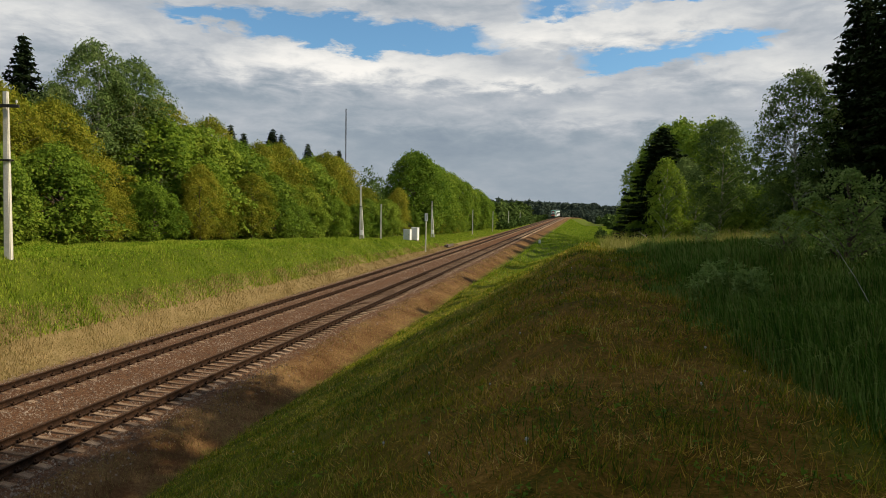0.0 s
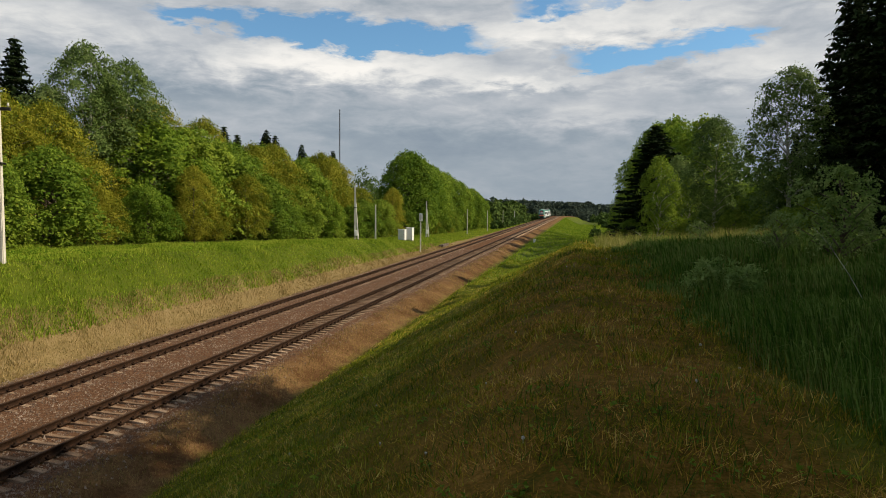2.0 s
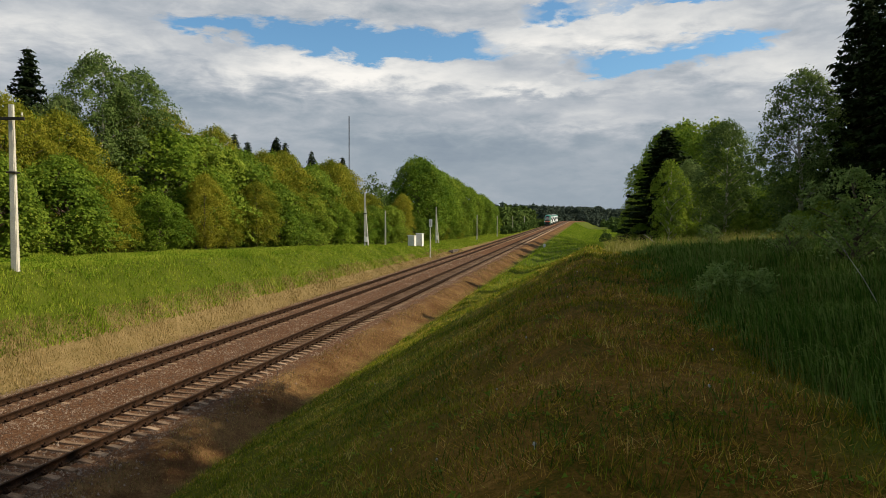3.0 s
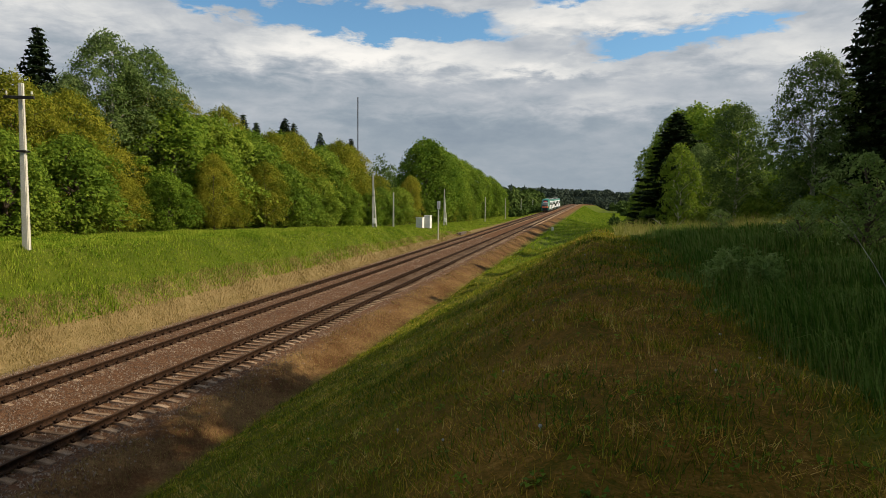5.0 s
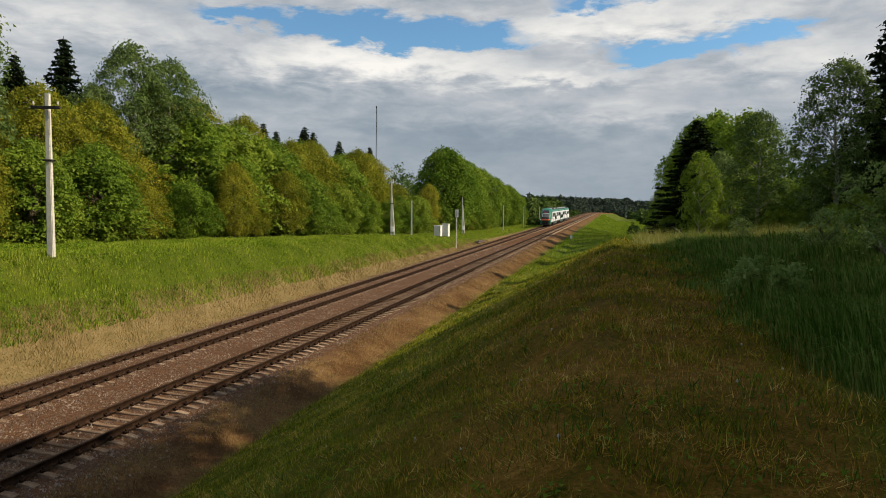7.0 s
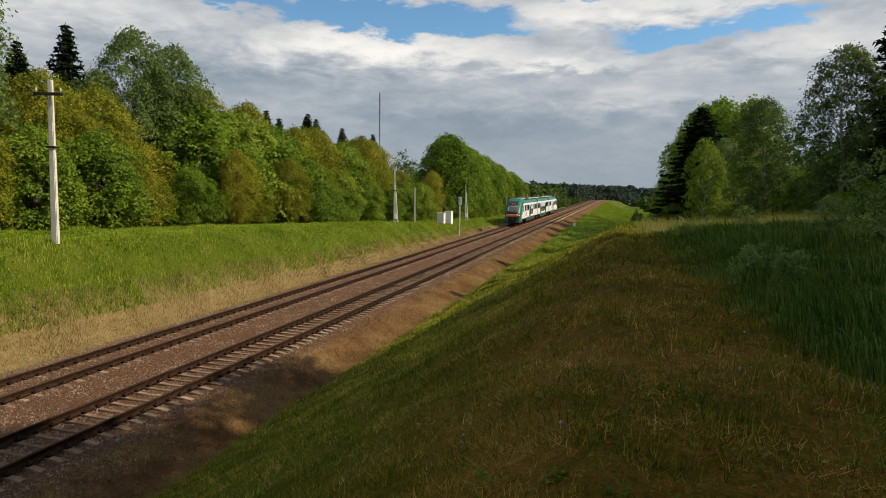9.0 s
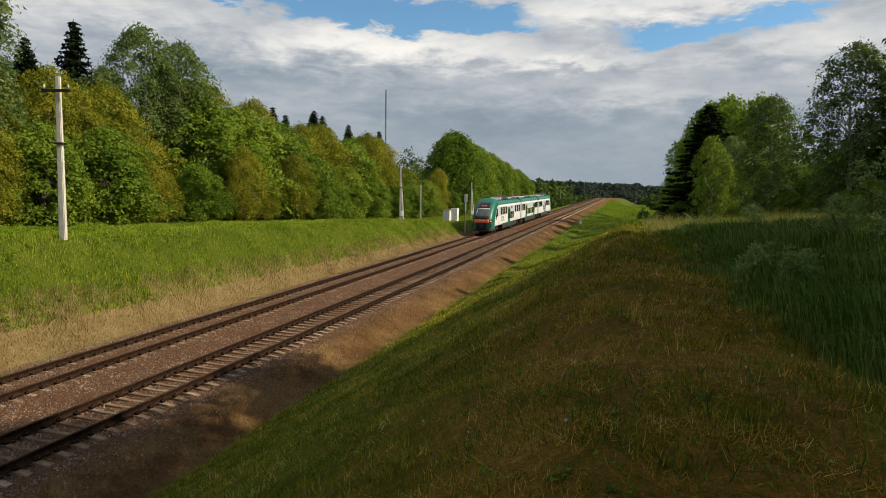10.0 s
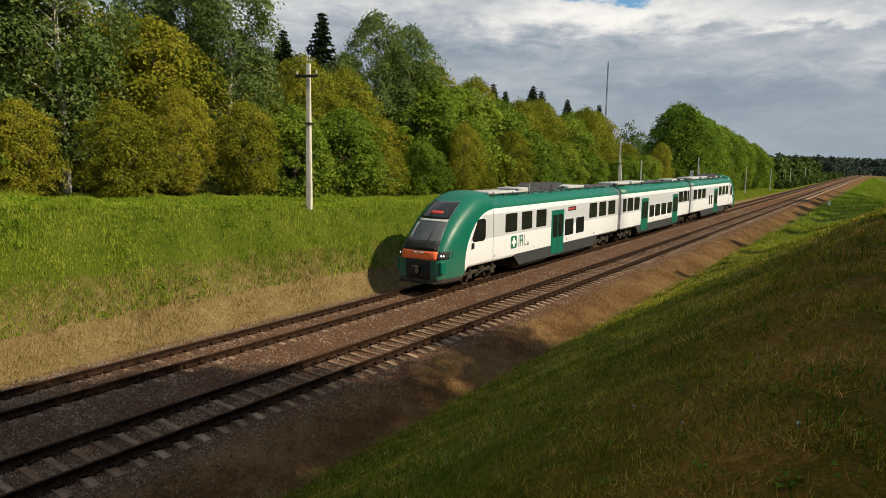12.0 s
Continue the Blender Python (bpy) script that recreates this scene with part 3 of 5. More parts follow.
# spruce tips behind the leafy edge
for x, y, h in ((-44, 44.8, 16.7), (-46, 42.0, 14.6), (-46, 79.5, 14.9), (-46.5, 83.8, 14.6), (-47, 93.5, 16.7), (-48, 98.4, 16.5), (-48, 94.8, 16.2), (-46, 104.2, 15.8), (-46, 113, 15.4), (-46, 118.5, 16.2)):
    put(spruce_a, x, y, (h - 0.5) / 16.0, x * 37 + y * 11)
for x, y, s in ((-33.5, 127, 1.08), (-35, 140, 1.0), (-35, 153, 0.97), (-35, 168, 0.93), (-34, 184, 0.84), (-33, 200, 0.75), (-33, 216, 0.66)):
    put(round_tree, x, y, s, y * 11)
# the wood on the camera's side
put(spruce_b, 7.0, 66.0, 1.55, 10, 0.64)
put(spruce_b, 9.4, 69.0, 1.2, 130, 0.66)
put(birch, 6.1, 55.0, 0.92, 0, 1.14)
put(birch, 8.6, 57.0, 0.8, 90)
put(birch, 5.0, 84, 0.9, 200)
put(poplar, 9.7, 52.0, 0.60, 30, 1.0, "grey-green aspen catching the sun beside the spruces")
put(poplar, 12.8, 45.0, 0.70, 150, 1.0, "tall grey-green aspen before the dark spruces")
put(poplar, 8.2, 60.0, 0.5, 250, 1.0, "small grey-green aspen beside the spruces")
put(maple_a, 14.5, 70, 1.0, 80)
put(olive_b, 12.5, 78, 0.7, 10)
put(maple_a, 13.2, 60, 0.95, 120)
put(maple_a, 14.6, 54, 1.0, 30)
put(maple_a, 5.6, 92, 0.8, 300)
put(maple_a, 9.0, 88, 0.9, 130)
for x, y, s in ((8.2, 54, 0.40), (10.6, 50, 0.46), (12.4, 47, 0.5), (13.6, 43, 0.5), (11.6, 41, 0.36), (4.6, 64, 0.45), (5.4, 68, 0.55), (9.5, 63, 0.6), (10, 76, 0.8), (12, 80, 0.9)):
    put(maple_b, x, y, s, y * 31)
for i, (x, y, s) in enumerate(((17.6, 49.0, 1.18), (21.2, 48.0, 1.25), (17.0, 43.0, 1.05), (24.5, 50.0, 1.25), (20.6, 42.0, 1.2), (20.0, 55.0, 0.66), (17.2, 59, 0.6), (21, 63, 0.7),
                                (15.5, -12.0, 1.0))):
    put(spruce_a, x, y, s, i * 53)
for i, (x, y, s) in enumerate(((18.2, 26.2, 1.18), (17.2, 17.4, 1.16), (15.4, 13.2, 1.2), (16.2, 8.8, 1.26), (14.8, 5.4, 1.28), (16.0, 2.0, 1.3), (14.8, -1.6, 1.3), (16.0, -5.2, 1.2),
                                (15.0, 88, 0.84), (13.0, 98, 0.86), (14.0, 110, 0.96), (16.0, 122, 1.12), (15.0, 138, 1.2), (15.5, 150, 1.16), (16.0, 171, 1.24), (15.0, 196, 1.2), (18.0, 228, 0.8), (20.0, 262, 0.9), (19.0, 300, 0.9))):
    put(aspen, x, y, s, i * 71)
put(shrub, 6.7, 19.2, 0.80, 0, 1.0)
put(shrub, 5.5, 20.2, 0.50, 100)
put(shrub, 7.5, 20.4, 0.5, 200)
put(shrub, 4.6, 27.5, 0.4, 30)
put(shrub, 9.6, 25.5, 0.6, 300)


# ---- poles and lineside things ----
def make_pole(x, y, h, label, arm=0.9, bands=(0.42,), r0=0.15, brace=False, lean=0.0):
    p = thing("utility_pole", label, "pole", "poles along the railway", (x, y, float(land(x, y)) - 0.1))
    p.matrix_basis = p.matrix_basis @ pose(0, 0, 0, 0, lean, 20)
    bm = bmesh.new()
    bmesh.ops.create_cone(bm, cap_ends=True, segments=4, radius1=r0 * 1.25, radius2=r0 * 0.85, depth=h, matrix=Matrix.Translation((0, 0, h / 2)) @ Matrix.Rotation(radians(45), 4, "Z"))
    bmesh.ops.bevel(bm, geom=[e for e in bm.edges if abs(e.verts[0].co.z - e.verts[1].co.z) > 1], offset=0.03, segments=2, affect="EDGES")
    part("shaft", bm, POLE_CONCRETE, p)
    if arm:
        bm = bmesh.new()
        box(bm, 0, -0.19, h - 0.62, arm, 0.10, 0.13, 0.01)
        part("cross_arm", bm, DARK_METAL, p, "dark steel cross-arm")
        for s in (-1, 1):
            bm = bmesh.new()
            rod(bm, (s * arm * 0.42, -0.19, h - 0.6), (s * arm * 0.42, -0.19, h - 0.42), 0.012, n=6)
            rod(bm, (s * arm * 0.42, -0.19, h - 0.48), (s * arm * 0.42, -0.19, h - 0.36), 0.05, 0.03, 8)
            part("insulator", bm, POLE_CONCRETE, p)
    for b in bands:
        bm = bmesh.new()
        box(bm, 0, 0, h * b, r0 * 2.5, r0 * 2.5, 0.09, 0.02)
        box(bm, 0.22, 0, h * b, 0.14, 0.06, 0.05, 0.01)
        part("clamp", bm, DARK_METAL, p)
    if brace:
        bm = bmesh.new()
        rod(bm, (0.42, 0, 0), (0.02, 0, h * 0.8), 0.11, 0.09, 6)
        part("brace", bm, POLE_CONCRETE, p)
        bm = bmesh.new()
        box(bm, 0.1, -0.15, 1.1, 0.42, 0.3, 0.7, 0.03)
        part("switch_box", bm, WHITE_PAINT, p)
    return p


make_pole(-24.0, 23.5, 7.1, "pale concrete utility pole with short dark cross-arm", 1.2, (0.595,), 0.155)
make_pole(-28.8, 82.1, 7.2, "pale braced concrete pole with a switch box", 0.0, (0.62,), 0.17, True)
make_pole(-28.7, 90.6, 5.2, "thin weathered concrete pole by the wood", 0.0, (), 0.14)
make_pole(-26.0, 111.0, 6.4, "thin pale concrete pole by the lime trees", 0.0, (), 0.14, True)
make_pole(-25.8, 152.0, 6.0, "thin pale concrete pole along the line", 0.0, (), 0.13)
make_pole(-25.5, 184.0, 6.0, "thin pale concrete pole along the line", 0.0, (), 0.13)
make_pole(-25.5, 222.0, 6.0, "thin pale concrete pole along the line", 0.0, (), 0.13)
make_pole(-25.5, 262.0, 6.0, "thin pale concrete pole along the line", 0.0, (), 0.13)


def make_mast():
    x, y = -141.0, 374.0
    h = 64.0
    m = thing("radio_mast", "thin dark lattice radio mast behind the wood", "mast", "", (x, y, float(land(x, y)) - 0.2))
    bm = bmesh.new()
    for k in range(3):
        a = radians(120 * k)
        rod(bm, (0.45 * math.cos(a), 0.45 * math.sin(a), 0), (0.3 * math.cos(a), 0.3 * math.sin(a), h), 0.10, 0.08, 5)
    part("legs", bm, DARK_METAL, m)
    bm = bmesh.new()
    for n in range(int(h / 1.6)):
        z = 1.6 * n
        for k in range(3):
            a, b = radians(120 * k), radians(120 * (k + 1))
            rod(bm, (0.42 * math.cos(a), 0.42 * math.sin(a), z), (0.42 * math.cos(b), 0.42 * math.sin(b), z + 1.6), 0.045, n=4)
    part("lattice", bm, DARK_METAL, m)


def make_cabinet(x, y, w, h, turn):
    c = thing("relay_cabinet", "white metal relay cabinet on the grass", "cabinet", "relay cabinets", (x, y, float(land(x, y)) - 0.08), turn)
    bm = bmesh.new()
    box(bm, 0, 0, 0.12, w * 0.9, 0.5, 0.3, 0.02)
    part("plinth", bm, CONCRETE, c)
    bm = bmesh.new()
    box(bm, 0, 0, 0.2 + h / 2, w, 0.6, h, 0.02)
    part("body", bm, WHITE_PAINT, c)
    bm = bmesh.new()
    box(bm, 0, -0.02, 0.24 + h, w + 0.12, 0.74, 0.07, 0.02)
    part("cover", bm, WHITE_PAINT, c)
    bm = bmesh.new()
    box(bm, 0, -0.31, 0.22 + h / 2, w * 0.84, 0.03, h * 0.86, 0.01)
    d = part("door", bm, WHITE_PAINT, c)
    bm = bmesh.new()
    box(bm, w * 0.32, -0.34, 0.22 + h / 2, 0.04, 0.04, 0.16, 0.01)
    part("handle", bm, DARK_METAL, d)


def make_sign_post(x, y):
    p = thing("sign_post", "tall concrete post with a white signal plate", "sign post", "", (x, y, float(land(x, y)) - 0.1))
    bm = bmesh.new()
    rod(bm, (0, 0, 0), (0, 0, 5.3), 0.10, 0.08, 10)
    part("post", bm, POLE_CONCRETE, p)
    bm = bmesh.new()
    box(bm, 0.06, -0.12, 4.85, 0.44, 0.05, 1.05, 0.02)
    s = part("plate", bm, WHITE_PAINT, p, "white rectangular plate")
    bm = bmesh.new()
    box(bm, 0.06, -0.15, 4.85, 0.10, 0.012, 0.8)
    part("plate_bar", bm, POLE_CONCRETE, s)


def make_timber_stack(x, y):
    p = thing("timber_stack", "stack of dark old sleepers beside the track", "timber", "", (x, y, float(land(x, y))), 2)
    for k, (dx, dz, dy) in enumerate(((-0.3, 0.09, 0.0), (0.0, 0.09, 0.4), (0.3, 0.09, -0.3), (-0.15, 0.27, 0.2), (0.15, 0.27, 0.7))):
        for seg in (0, 1):
            bm = bmesh.new()
            box(bm, dx, dy + 2.8 * seg, dz, 0.24, 2.7, 0.17, 0.015)
            part("timber", bm, BARK, p)


def make_marker(x, y):
    p = thing("marker_stone", "small white painted marker stone in the grass", "marker", "", (x, y, float(land(x, y)) - 0.1), 15)
    bm = bmesh.new()
    box(bm, 0, 0, 0.45, 0.42, 0.34, 0.9, 0.05)
    part("stone", bm, WHITE_PAINT, p)
    bm = bmesh.new()
    box(bm, 0, 0, 0.08, 0.6, 0.5, 0.18, 0.04)
    part("base", bm, CONCRETE, p)


make_mast()
make_cabinet(-24.9, 91.2, 1.05, 1.45, -12)
make_cabinet(-24.1, 92.6, 0.95, 1.75, -12)
make_sign_post(-21.5, 88.3)
make_timber_stack(-21.3, 102.0)
make_marker(-8.7, 130.0)


# ---- grass, stones ----
def lumps(x, y, s):
    return 0.5 + 0.25 * np.sin(x * s + 1.7 * np.sin(y * s * 0.63)) + 0.25 * np.sin(y * s * 1.21 + 1.3 * np.sin(x * s * 0.77 + 2.0))


def blades(name, rng, x, y, h, w, lean, mat, label, category="grass"):
    """Grass blades, one bent sliver each."""
    n = len(x)
    a = rng.uniform(0, 2 * np.pi, n)
    b = rng.uniform(0, 2 * np.pi, n)
    base = np.stack([x, y, land(x, y) - 0.01], 1)
    side = np.stack([np.cos(a), np.sin(a), np.zeros(n)], 1) * (w / 2)[:, None]
    tip = base + np.stack([np.cos(b) * lean * h, np.sin(b) * lean * h, h * np.sqrt(np.clip(1 - np.minimum(lean, 0.97) ** 2, 0.03, 1))], 1)
    V = np.stack([base - side, base + side, tip], 1).reshape(-1, 3)
    me = raw(name, V, np.arange(n * 3).reshape(-1, 3), mat)
    return tagged(new(name, me), label, category, kind="stuff")


def bent_blades(name, rng, x, y, h, w, lean, mat, label, category="grass"):
    """Long blades that bow over: a lower and an upper half each."""
    n = len(x)
    a = rng.uniform(0, 2 * np.pi, n)
    b = rng.normal(2.6, 1.0, n)
    base = np.stack([x, y, land(x, y) - 0.01], 1)
    side = np.stack([np.cos(a), np.sin(a), np.zeros(n)], 1) * (w / 2)[:, None]
    way = np.stack([np.cos(b), np.sin(b), np.zeros(n)], 1)
    mid = base + way * (lean * h * 0.22)[:, None] + np.array([0, 0, 1.0]) * (h * 0.62)[:, None]
    tip = mid + way * (lean * h * 0.55)[:, None] + np.array([0, 0, 1.0]) * (h * (0.38 - 0.5 * lean))[:, None]
    V = np.stack([base - side, base + side, mid + side * 0.8, mid - side * 0.8, tip], 1).reshape(-1, 3)
    k = np.arange(n)[:, None, None] * 5
    F = (k + np.array([(0, 1, 2), (0, 2, 3), (3, 2, 4)])).reshape(-1, 3)
    return tagged(new(name, raw(name, V, F, mat)), label, category, kind="stuff")


def spread(rng, n, x0, x1, y0, y1, power=1.0):
    """Points that thin out with distance."""
    u = rng.uniform(0, 1, n)
    y = y0 * (y1 / y0) ** (u ** power)
    return rng.uniform(x0, x1, n), y


rg = np.random.default_rng(12)
x, y = spread(rg, 300000, -10.1, 2.2, 1.6, 75)
keep = rg.uniform(0, 1, len(x)) < 0.1 + 0.55 * lumps(x, y, 2.3) + 0.6 * lumps(x, y, 8.5) * lumps(x + 1, y, 5.1)
x, y = x[keep], y[keep]
d = np.hypot(x, y)
h = (rg.gamma(4, 0.017, len(x)) + 0.02) * (0.45 + 1.5 * lumps(x + 2, y, 3.7) * lumps(x, y + 1, 1.2)) + 0.0008 * d
w, lean = 0.0045 + 0.0011 * d, rg.uniform(0.1, 0.9, len(x))
dry = rg.uniform(0, 1, len(x)) < np.clip(0.12 + (x + 4.8 + 1.5 * np.sin(0.7 * y)) / 4.5, 0.12, 0.85) * np.clip((32 - y) / 14, 0.3, 1)
blades("mown_grass", rg, x[dry], y[dry], h[dry], w[dry], lean[dry], GRASS_MOWN, "short mown grass turning brown on the bank")
dry = ~dry
blades("flank_grass", rg, x[dry], y[dry], h[dry], w[dry], lean[dry], GRASS_FLANK, "short mown green grass on the bank's flank")
x, y = spread(rg, 120000, -10.0, 2.1, 1.6, 40)
keep = lumps(x + 3, y, 1.4) * lumps(x, y + 2, 5.0) + rg.normal(0, 0.08, len(x)) > 0.24
x, y = x[keep], y[keep]
d = np.hypot(x, y)
blades("hay_wisps", rg, x, y, rg.uniform(0.04, 0.20, len(x)), 0.0035 + 0.0010 * d, rg.uniform(0.86, 0.99, len(x)), GRASS_MOWN, "loose dry hay wisps on the mown bank", "hay")
x, y = spread(rg, 16000, -10.0, 1.8, 1.8, 40)
keep = lumps(x, y + 5, 1.1) > 0.62
x, y = x[keep], y[keep]
d = np.hypot(x, y)
blades("grass_tufts", rg, x, y, rg.uniform(0.08, 0.24, len(x)), 0.004 + 0.0011 * d, rg.uniform(0.1, 0.7, len(x)), GRASS_TALL, "green grass tufts left on the mown bank")
x, y = spread(rg, 105000, 1.2, 15.0, 2.2, 46, 0.9)
x = x + 0.5 * (lumps(y, y * 0.3, 1.9) - 0.5) + np.interp(y, [4, 6, 9, 13], [1.2, 0.8, 0.38, 0.1])
d = np.hypot(x, y)
edge = np.clip((x - 1.4) / 0.9, 0.35, 1)
bent_blades("tall_grass", rg, x, y, (0.22 + 0.42 * lumps(x, y, 0.9)) * edge * rg.uniform(0.45, 1.35, len(x)), 0.006 + 0.0010 * d, rg.uniform(0.2, 1.0, len(x)), GRASS_TALL, "uncut tall green meadow grass")
x, y = spread(rg, 1800, 1.5, 9.0, 6, 30)
d = np.hypot(x, y)
blades("grass_stalks", rg, x, y, rg.uniform(0.35, 0.8, len(x)), 0.002 + 0.0004 * d, rg.uniform(0.05, 0.35, len(x)), GRASS_DRY, "pale seed stalks above the meadow grass")
x, y = rg.uniform(0.9, 9.0, 14000), rg.normal(31.2, 1.5, 14000)
x = x + 0.05 * (y - 32)
blades("dry_meadow_grass", rg, x, y, rg.uniform(0.3, 0.95, len(x)) * (0.4 + 0.8 * lumps(x, y, 1.6)), np.full(len(x), 0.024), rg.uniform(0.1, 0.8, len(x)), GRASS_PALE, "pale dry meadow grass on the brow of the bank")
x, y = spread(rg, 205000, -31.0, -21.7, 4.5, 130)
d = np.hypot(x, y)
blades("bank_grass", rg, x, y, (0.08 + 0.42 * lumps(x, y, 1.7) ** 2 * lumps(x + 9, y, 0.5)) * rg.uniform(0.6, 1.3, len(x)) + 0.05, 0.010 + 0.0011 * d, rg.uniform(0.1, 0.7, len(x)), GRASS_GREEN, "lush green grass on the cutting slope")
x, y = spread(rg, 56000, -22.5, -20.75, 4.5, 110)
d = np.hypot(x, y)
blades("dry_bank_grass", rg, x, y, rg.uniform(0.05, 0.18, len(x)) * (0.6 + 0.9 * lumps(x, y, 1.3)), 0.008 + 0.0008 * d, rg.uniform(0.1, 0.6, len(x)), GRASS_DRY, "dry straw-coloured grass along the ballast")
x, y = spread(rg, 22000, -12.3, -9.8, 4.5, 110)
keep = lumps(x, y, 1.0) > 0.42
x, y = x[keep], y[keep]
d = np.hypot(x, y)
blades("soil_grass", rg, x, y, rg.uniform(0.03, 0.15, len(x)), 0.006 + 0.0008 * d, rg.uniform(0.1, 0.8, len(x)), GRASS_SOIL, "sparse grass on the reddish soil slope")
x, y = rg.uniform(-9.5, 14, 62000), rg.uniform(45, 430, 62000)
blades("rough_grass", rg, x, y, rg.uniform(0.12, 0.5, len(x)) * (0.4 + lumps(x, y, 0.5)), 0.02 + 0.0007 * y, rg.uniform(0.1, 0.8, len(x)), GRASS_GREEN, "rough green grass on the slope below the line")
x, y = rg.uniform(-31, -21.3, 14000), rg.uniform(120, 260, 14000)
blades("verge_grass", rg, x, y, rg.uniform(0.12, 0.45, len(x)), 0.02 + 0.0006 * y, rg.uniform(0.1, 0.8, len(x)), GRASS_GREEN, "green grass on the far verge")
x, y = spread(rg, 5200, -30.0, -21.7, 5.0, 110)
keep = lumps(x, y, 0.9) * lumps(x + 4, y, 2.1) > 0.22
x, y = x[keep], y[keep]
V, F = leaf_cards(rg, np.stack([x, y, land(x, y) + 0.10], 1), (0.14, 0.14, 0.06), 12, 0.09, 0.2, np.tile([0.5, 0, 0.6], (len(x), 1)))
tagged(new("bank_weeds", raw("bank_weeds", V, F, GRASS_GREEN)), "broad-leaved weeds in the bank grass", "weeds", kind="stuff")
x, y = spread(rg, 900, -9.5, 1.6, 2.2, 30)
V, F = leaf_cards(rg, np.stack([x, y, land(x, y) + 0.03], 1), (0.05, 0.05, 0.012), 9, 0.04, 0.0, np.tile([0.0, 0, 1.2], (len(x), 1)))
tagged(new("clover_leaves", raw("clover_leaves", V, F, LEAF_MAPLE)), "small clover and plantain leaves in the mown grass", "weeds", kind="stuff")
STONE = surface("ballast_stone", [(0.2, (0.040, 0.023, 0.015)), (0.5, (0.100, 0.062, 0.042)), (0.85, (0.27, 0.21, 0.165))], 0.8, 0.9, 0, 0.2, 30, rand=0.3)


def make_ballast():
    n = 60000
    x, y = spread(rg, n, -20.9, -11.3, 5.0, 100)
    keep = rg.uniform(0, 1, n) < np.where(x > -12.2, 0.22, 0.8)
    x, y = x[keep], y[keep]
    n = len(x)
    r = rg.uniform(0.018, 0.045, n) + 0.0002 * y
    base = np.stack([x, y, land(x, y) + r * 0.15], 1)
    dirs = np.array([(1, 0, -0.3), (-0.5, 0.87, -0.3), (-0.5, -0.87, -0.3), (0, 0, 1.0)])
    jit = rg.normal(0, 0.3, (n, 4, 3)) + dirs
    a = rg.uniform(0, 6.28, n)
    ca, sa = np.cos(a)[:, None], np.sin(a)[:, None]
    jx = jit[..., 0] * ca - jit[..., 1] * sa
    jy = jit[..., 0] * sa + jit[..., 1] * ca
    V = (base[:, None] + np.stack([jx, jy, jit[..., 2]], -1) * r[:, None, None]).reshape(-1, 3)
    F = (np.arange(n)[:, None, None] * 4 + np.array([(0, 1, 3), (1, 2, 3), (2, 0, 3)])).reshape(-1, 3)
    tagged(new("ballast", raw("ballast", V, F, STONE)), "brown crushed-stone ballast round the sleepers", "ballast", kind="stuff")


make_ballast()


def make_puffs():
    """Dandelion heads gone to seed."""
    bm = bmesh.new()
    r2 = random.Random(3)
    for _ in range(36):
        x, y = r2.uniform(-6, 1.9), 3 * (22 / 3) ** r2.random()
        z = float(land(x, y))
        h = r2.uniform(0.015, 0.05)
        bmesh.ops.create_icosphere(bm, subdivisions=1, radius=r2.uniform(0.012, 0.019), matrix=Matrix.Translation((x, y, z + h)))
        rod(bm, (x, y, z - 0.01), (x, y, z + h), 0.003, n=4)
    tagged(new("dandelions", mesh_of("dandelions", bm, plain_puff)), "white seeded dandelion heads in the mown grass", "flowers", kind="stuff")


def make_stick(points, r):
    """A thin dead branch with a few twigs, stuck in the grass."""
    x, y, z = points[0]
    g = float(land(x, y)) - 0.05
    p = thing("dead_branch", "thin pale dead branch leaning in the tall grass", "branch", "dead branches", (x, y, g))
    rel = [Vector((a - x, b - y, c - g)) for a, b, c in points]
    bm = bmesh.new()
    for k, (a, b) in enumerate(zip(rel, rel[1:])):
        f = k / (len(rel) - 1)
        rod(bm, a, b, r * (1 - 0.7 * f), r * (0.7 - 0.55 * f), 6)
    part("stem", bm, PALE_BARK, p)
    for f in (0.45, 0.7):
        root = rel[0].lerp(rel[-1], f)
        tip = root + Vector((0.12, 0.05, 0.16))
        part("twig", rod(bmesh.new(), root, tip, r * 0.4, r * 0.15, 5), PALE_BARK, p)


make_stick(((3.24, 31.00, 4.87), (2.95, 31.07, 5.21), (2.65, 31.13, 5.48), (2.36, 31.20, 5.69)), 0.022)
make_stick(((4.49, 11.50, 4.90), (4.31, 11.83, 5.42), (4.13, 12.17, 5.86), (3.94, 12.50, 6.21)), 0.006)


def make_pale_weeds():
    """Grey-leaved weeds that stand out in the tall grass."""
    rng = np.random.default_rng(31)
    n = 24
    x, y = rng.normal(2.57, 0.42, n), rng.normal(13.0, 0.75, n)
    h = rng.uniform(0.35, 0.65, n)
    k = 9
    f = rng.uniform(0.35, 1.0, (n, k))
    c = np.stack([np.repeat(x, k), np.repeat(y, k), np.repeat(land(x, y), k) + (f * h[:, None]).ravel()], 1)
    V, F = leaf_cards(rng, c, (0.05, 0.05, 0.03), 7, 0.075, 0.1)
    tagged(new("pale_weeds", raw("pale_weeds", V, F, LEAF_WILLOW)), "pale grey-green weeds among the tall grass", "weeds", kind="stuff")


make_pale_weeds()
plain_puff = surface("dandelion_puff", [(0.3, (0.30, 0.30, 0.26)), (0.7, (0.46, 0.46, 0.42))], 20, 0.95, 0, 0.3, 200)
make_puffs()

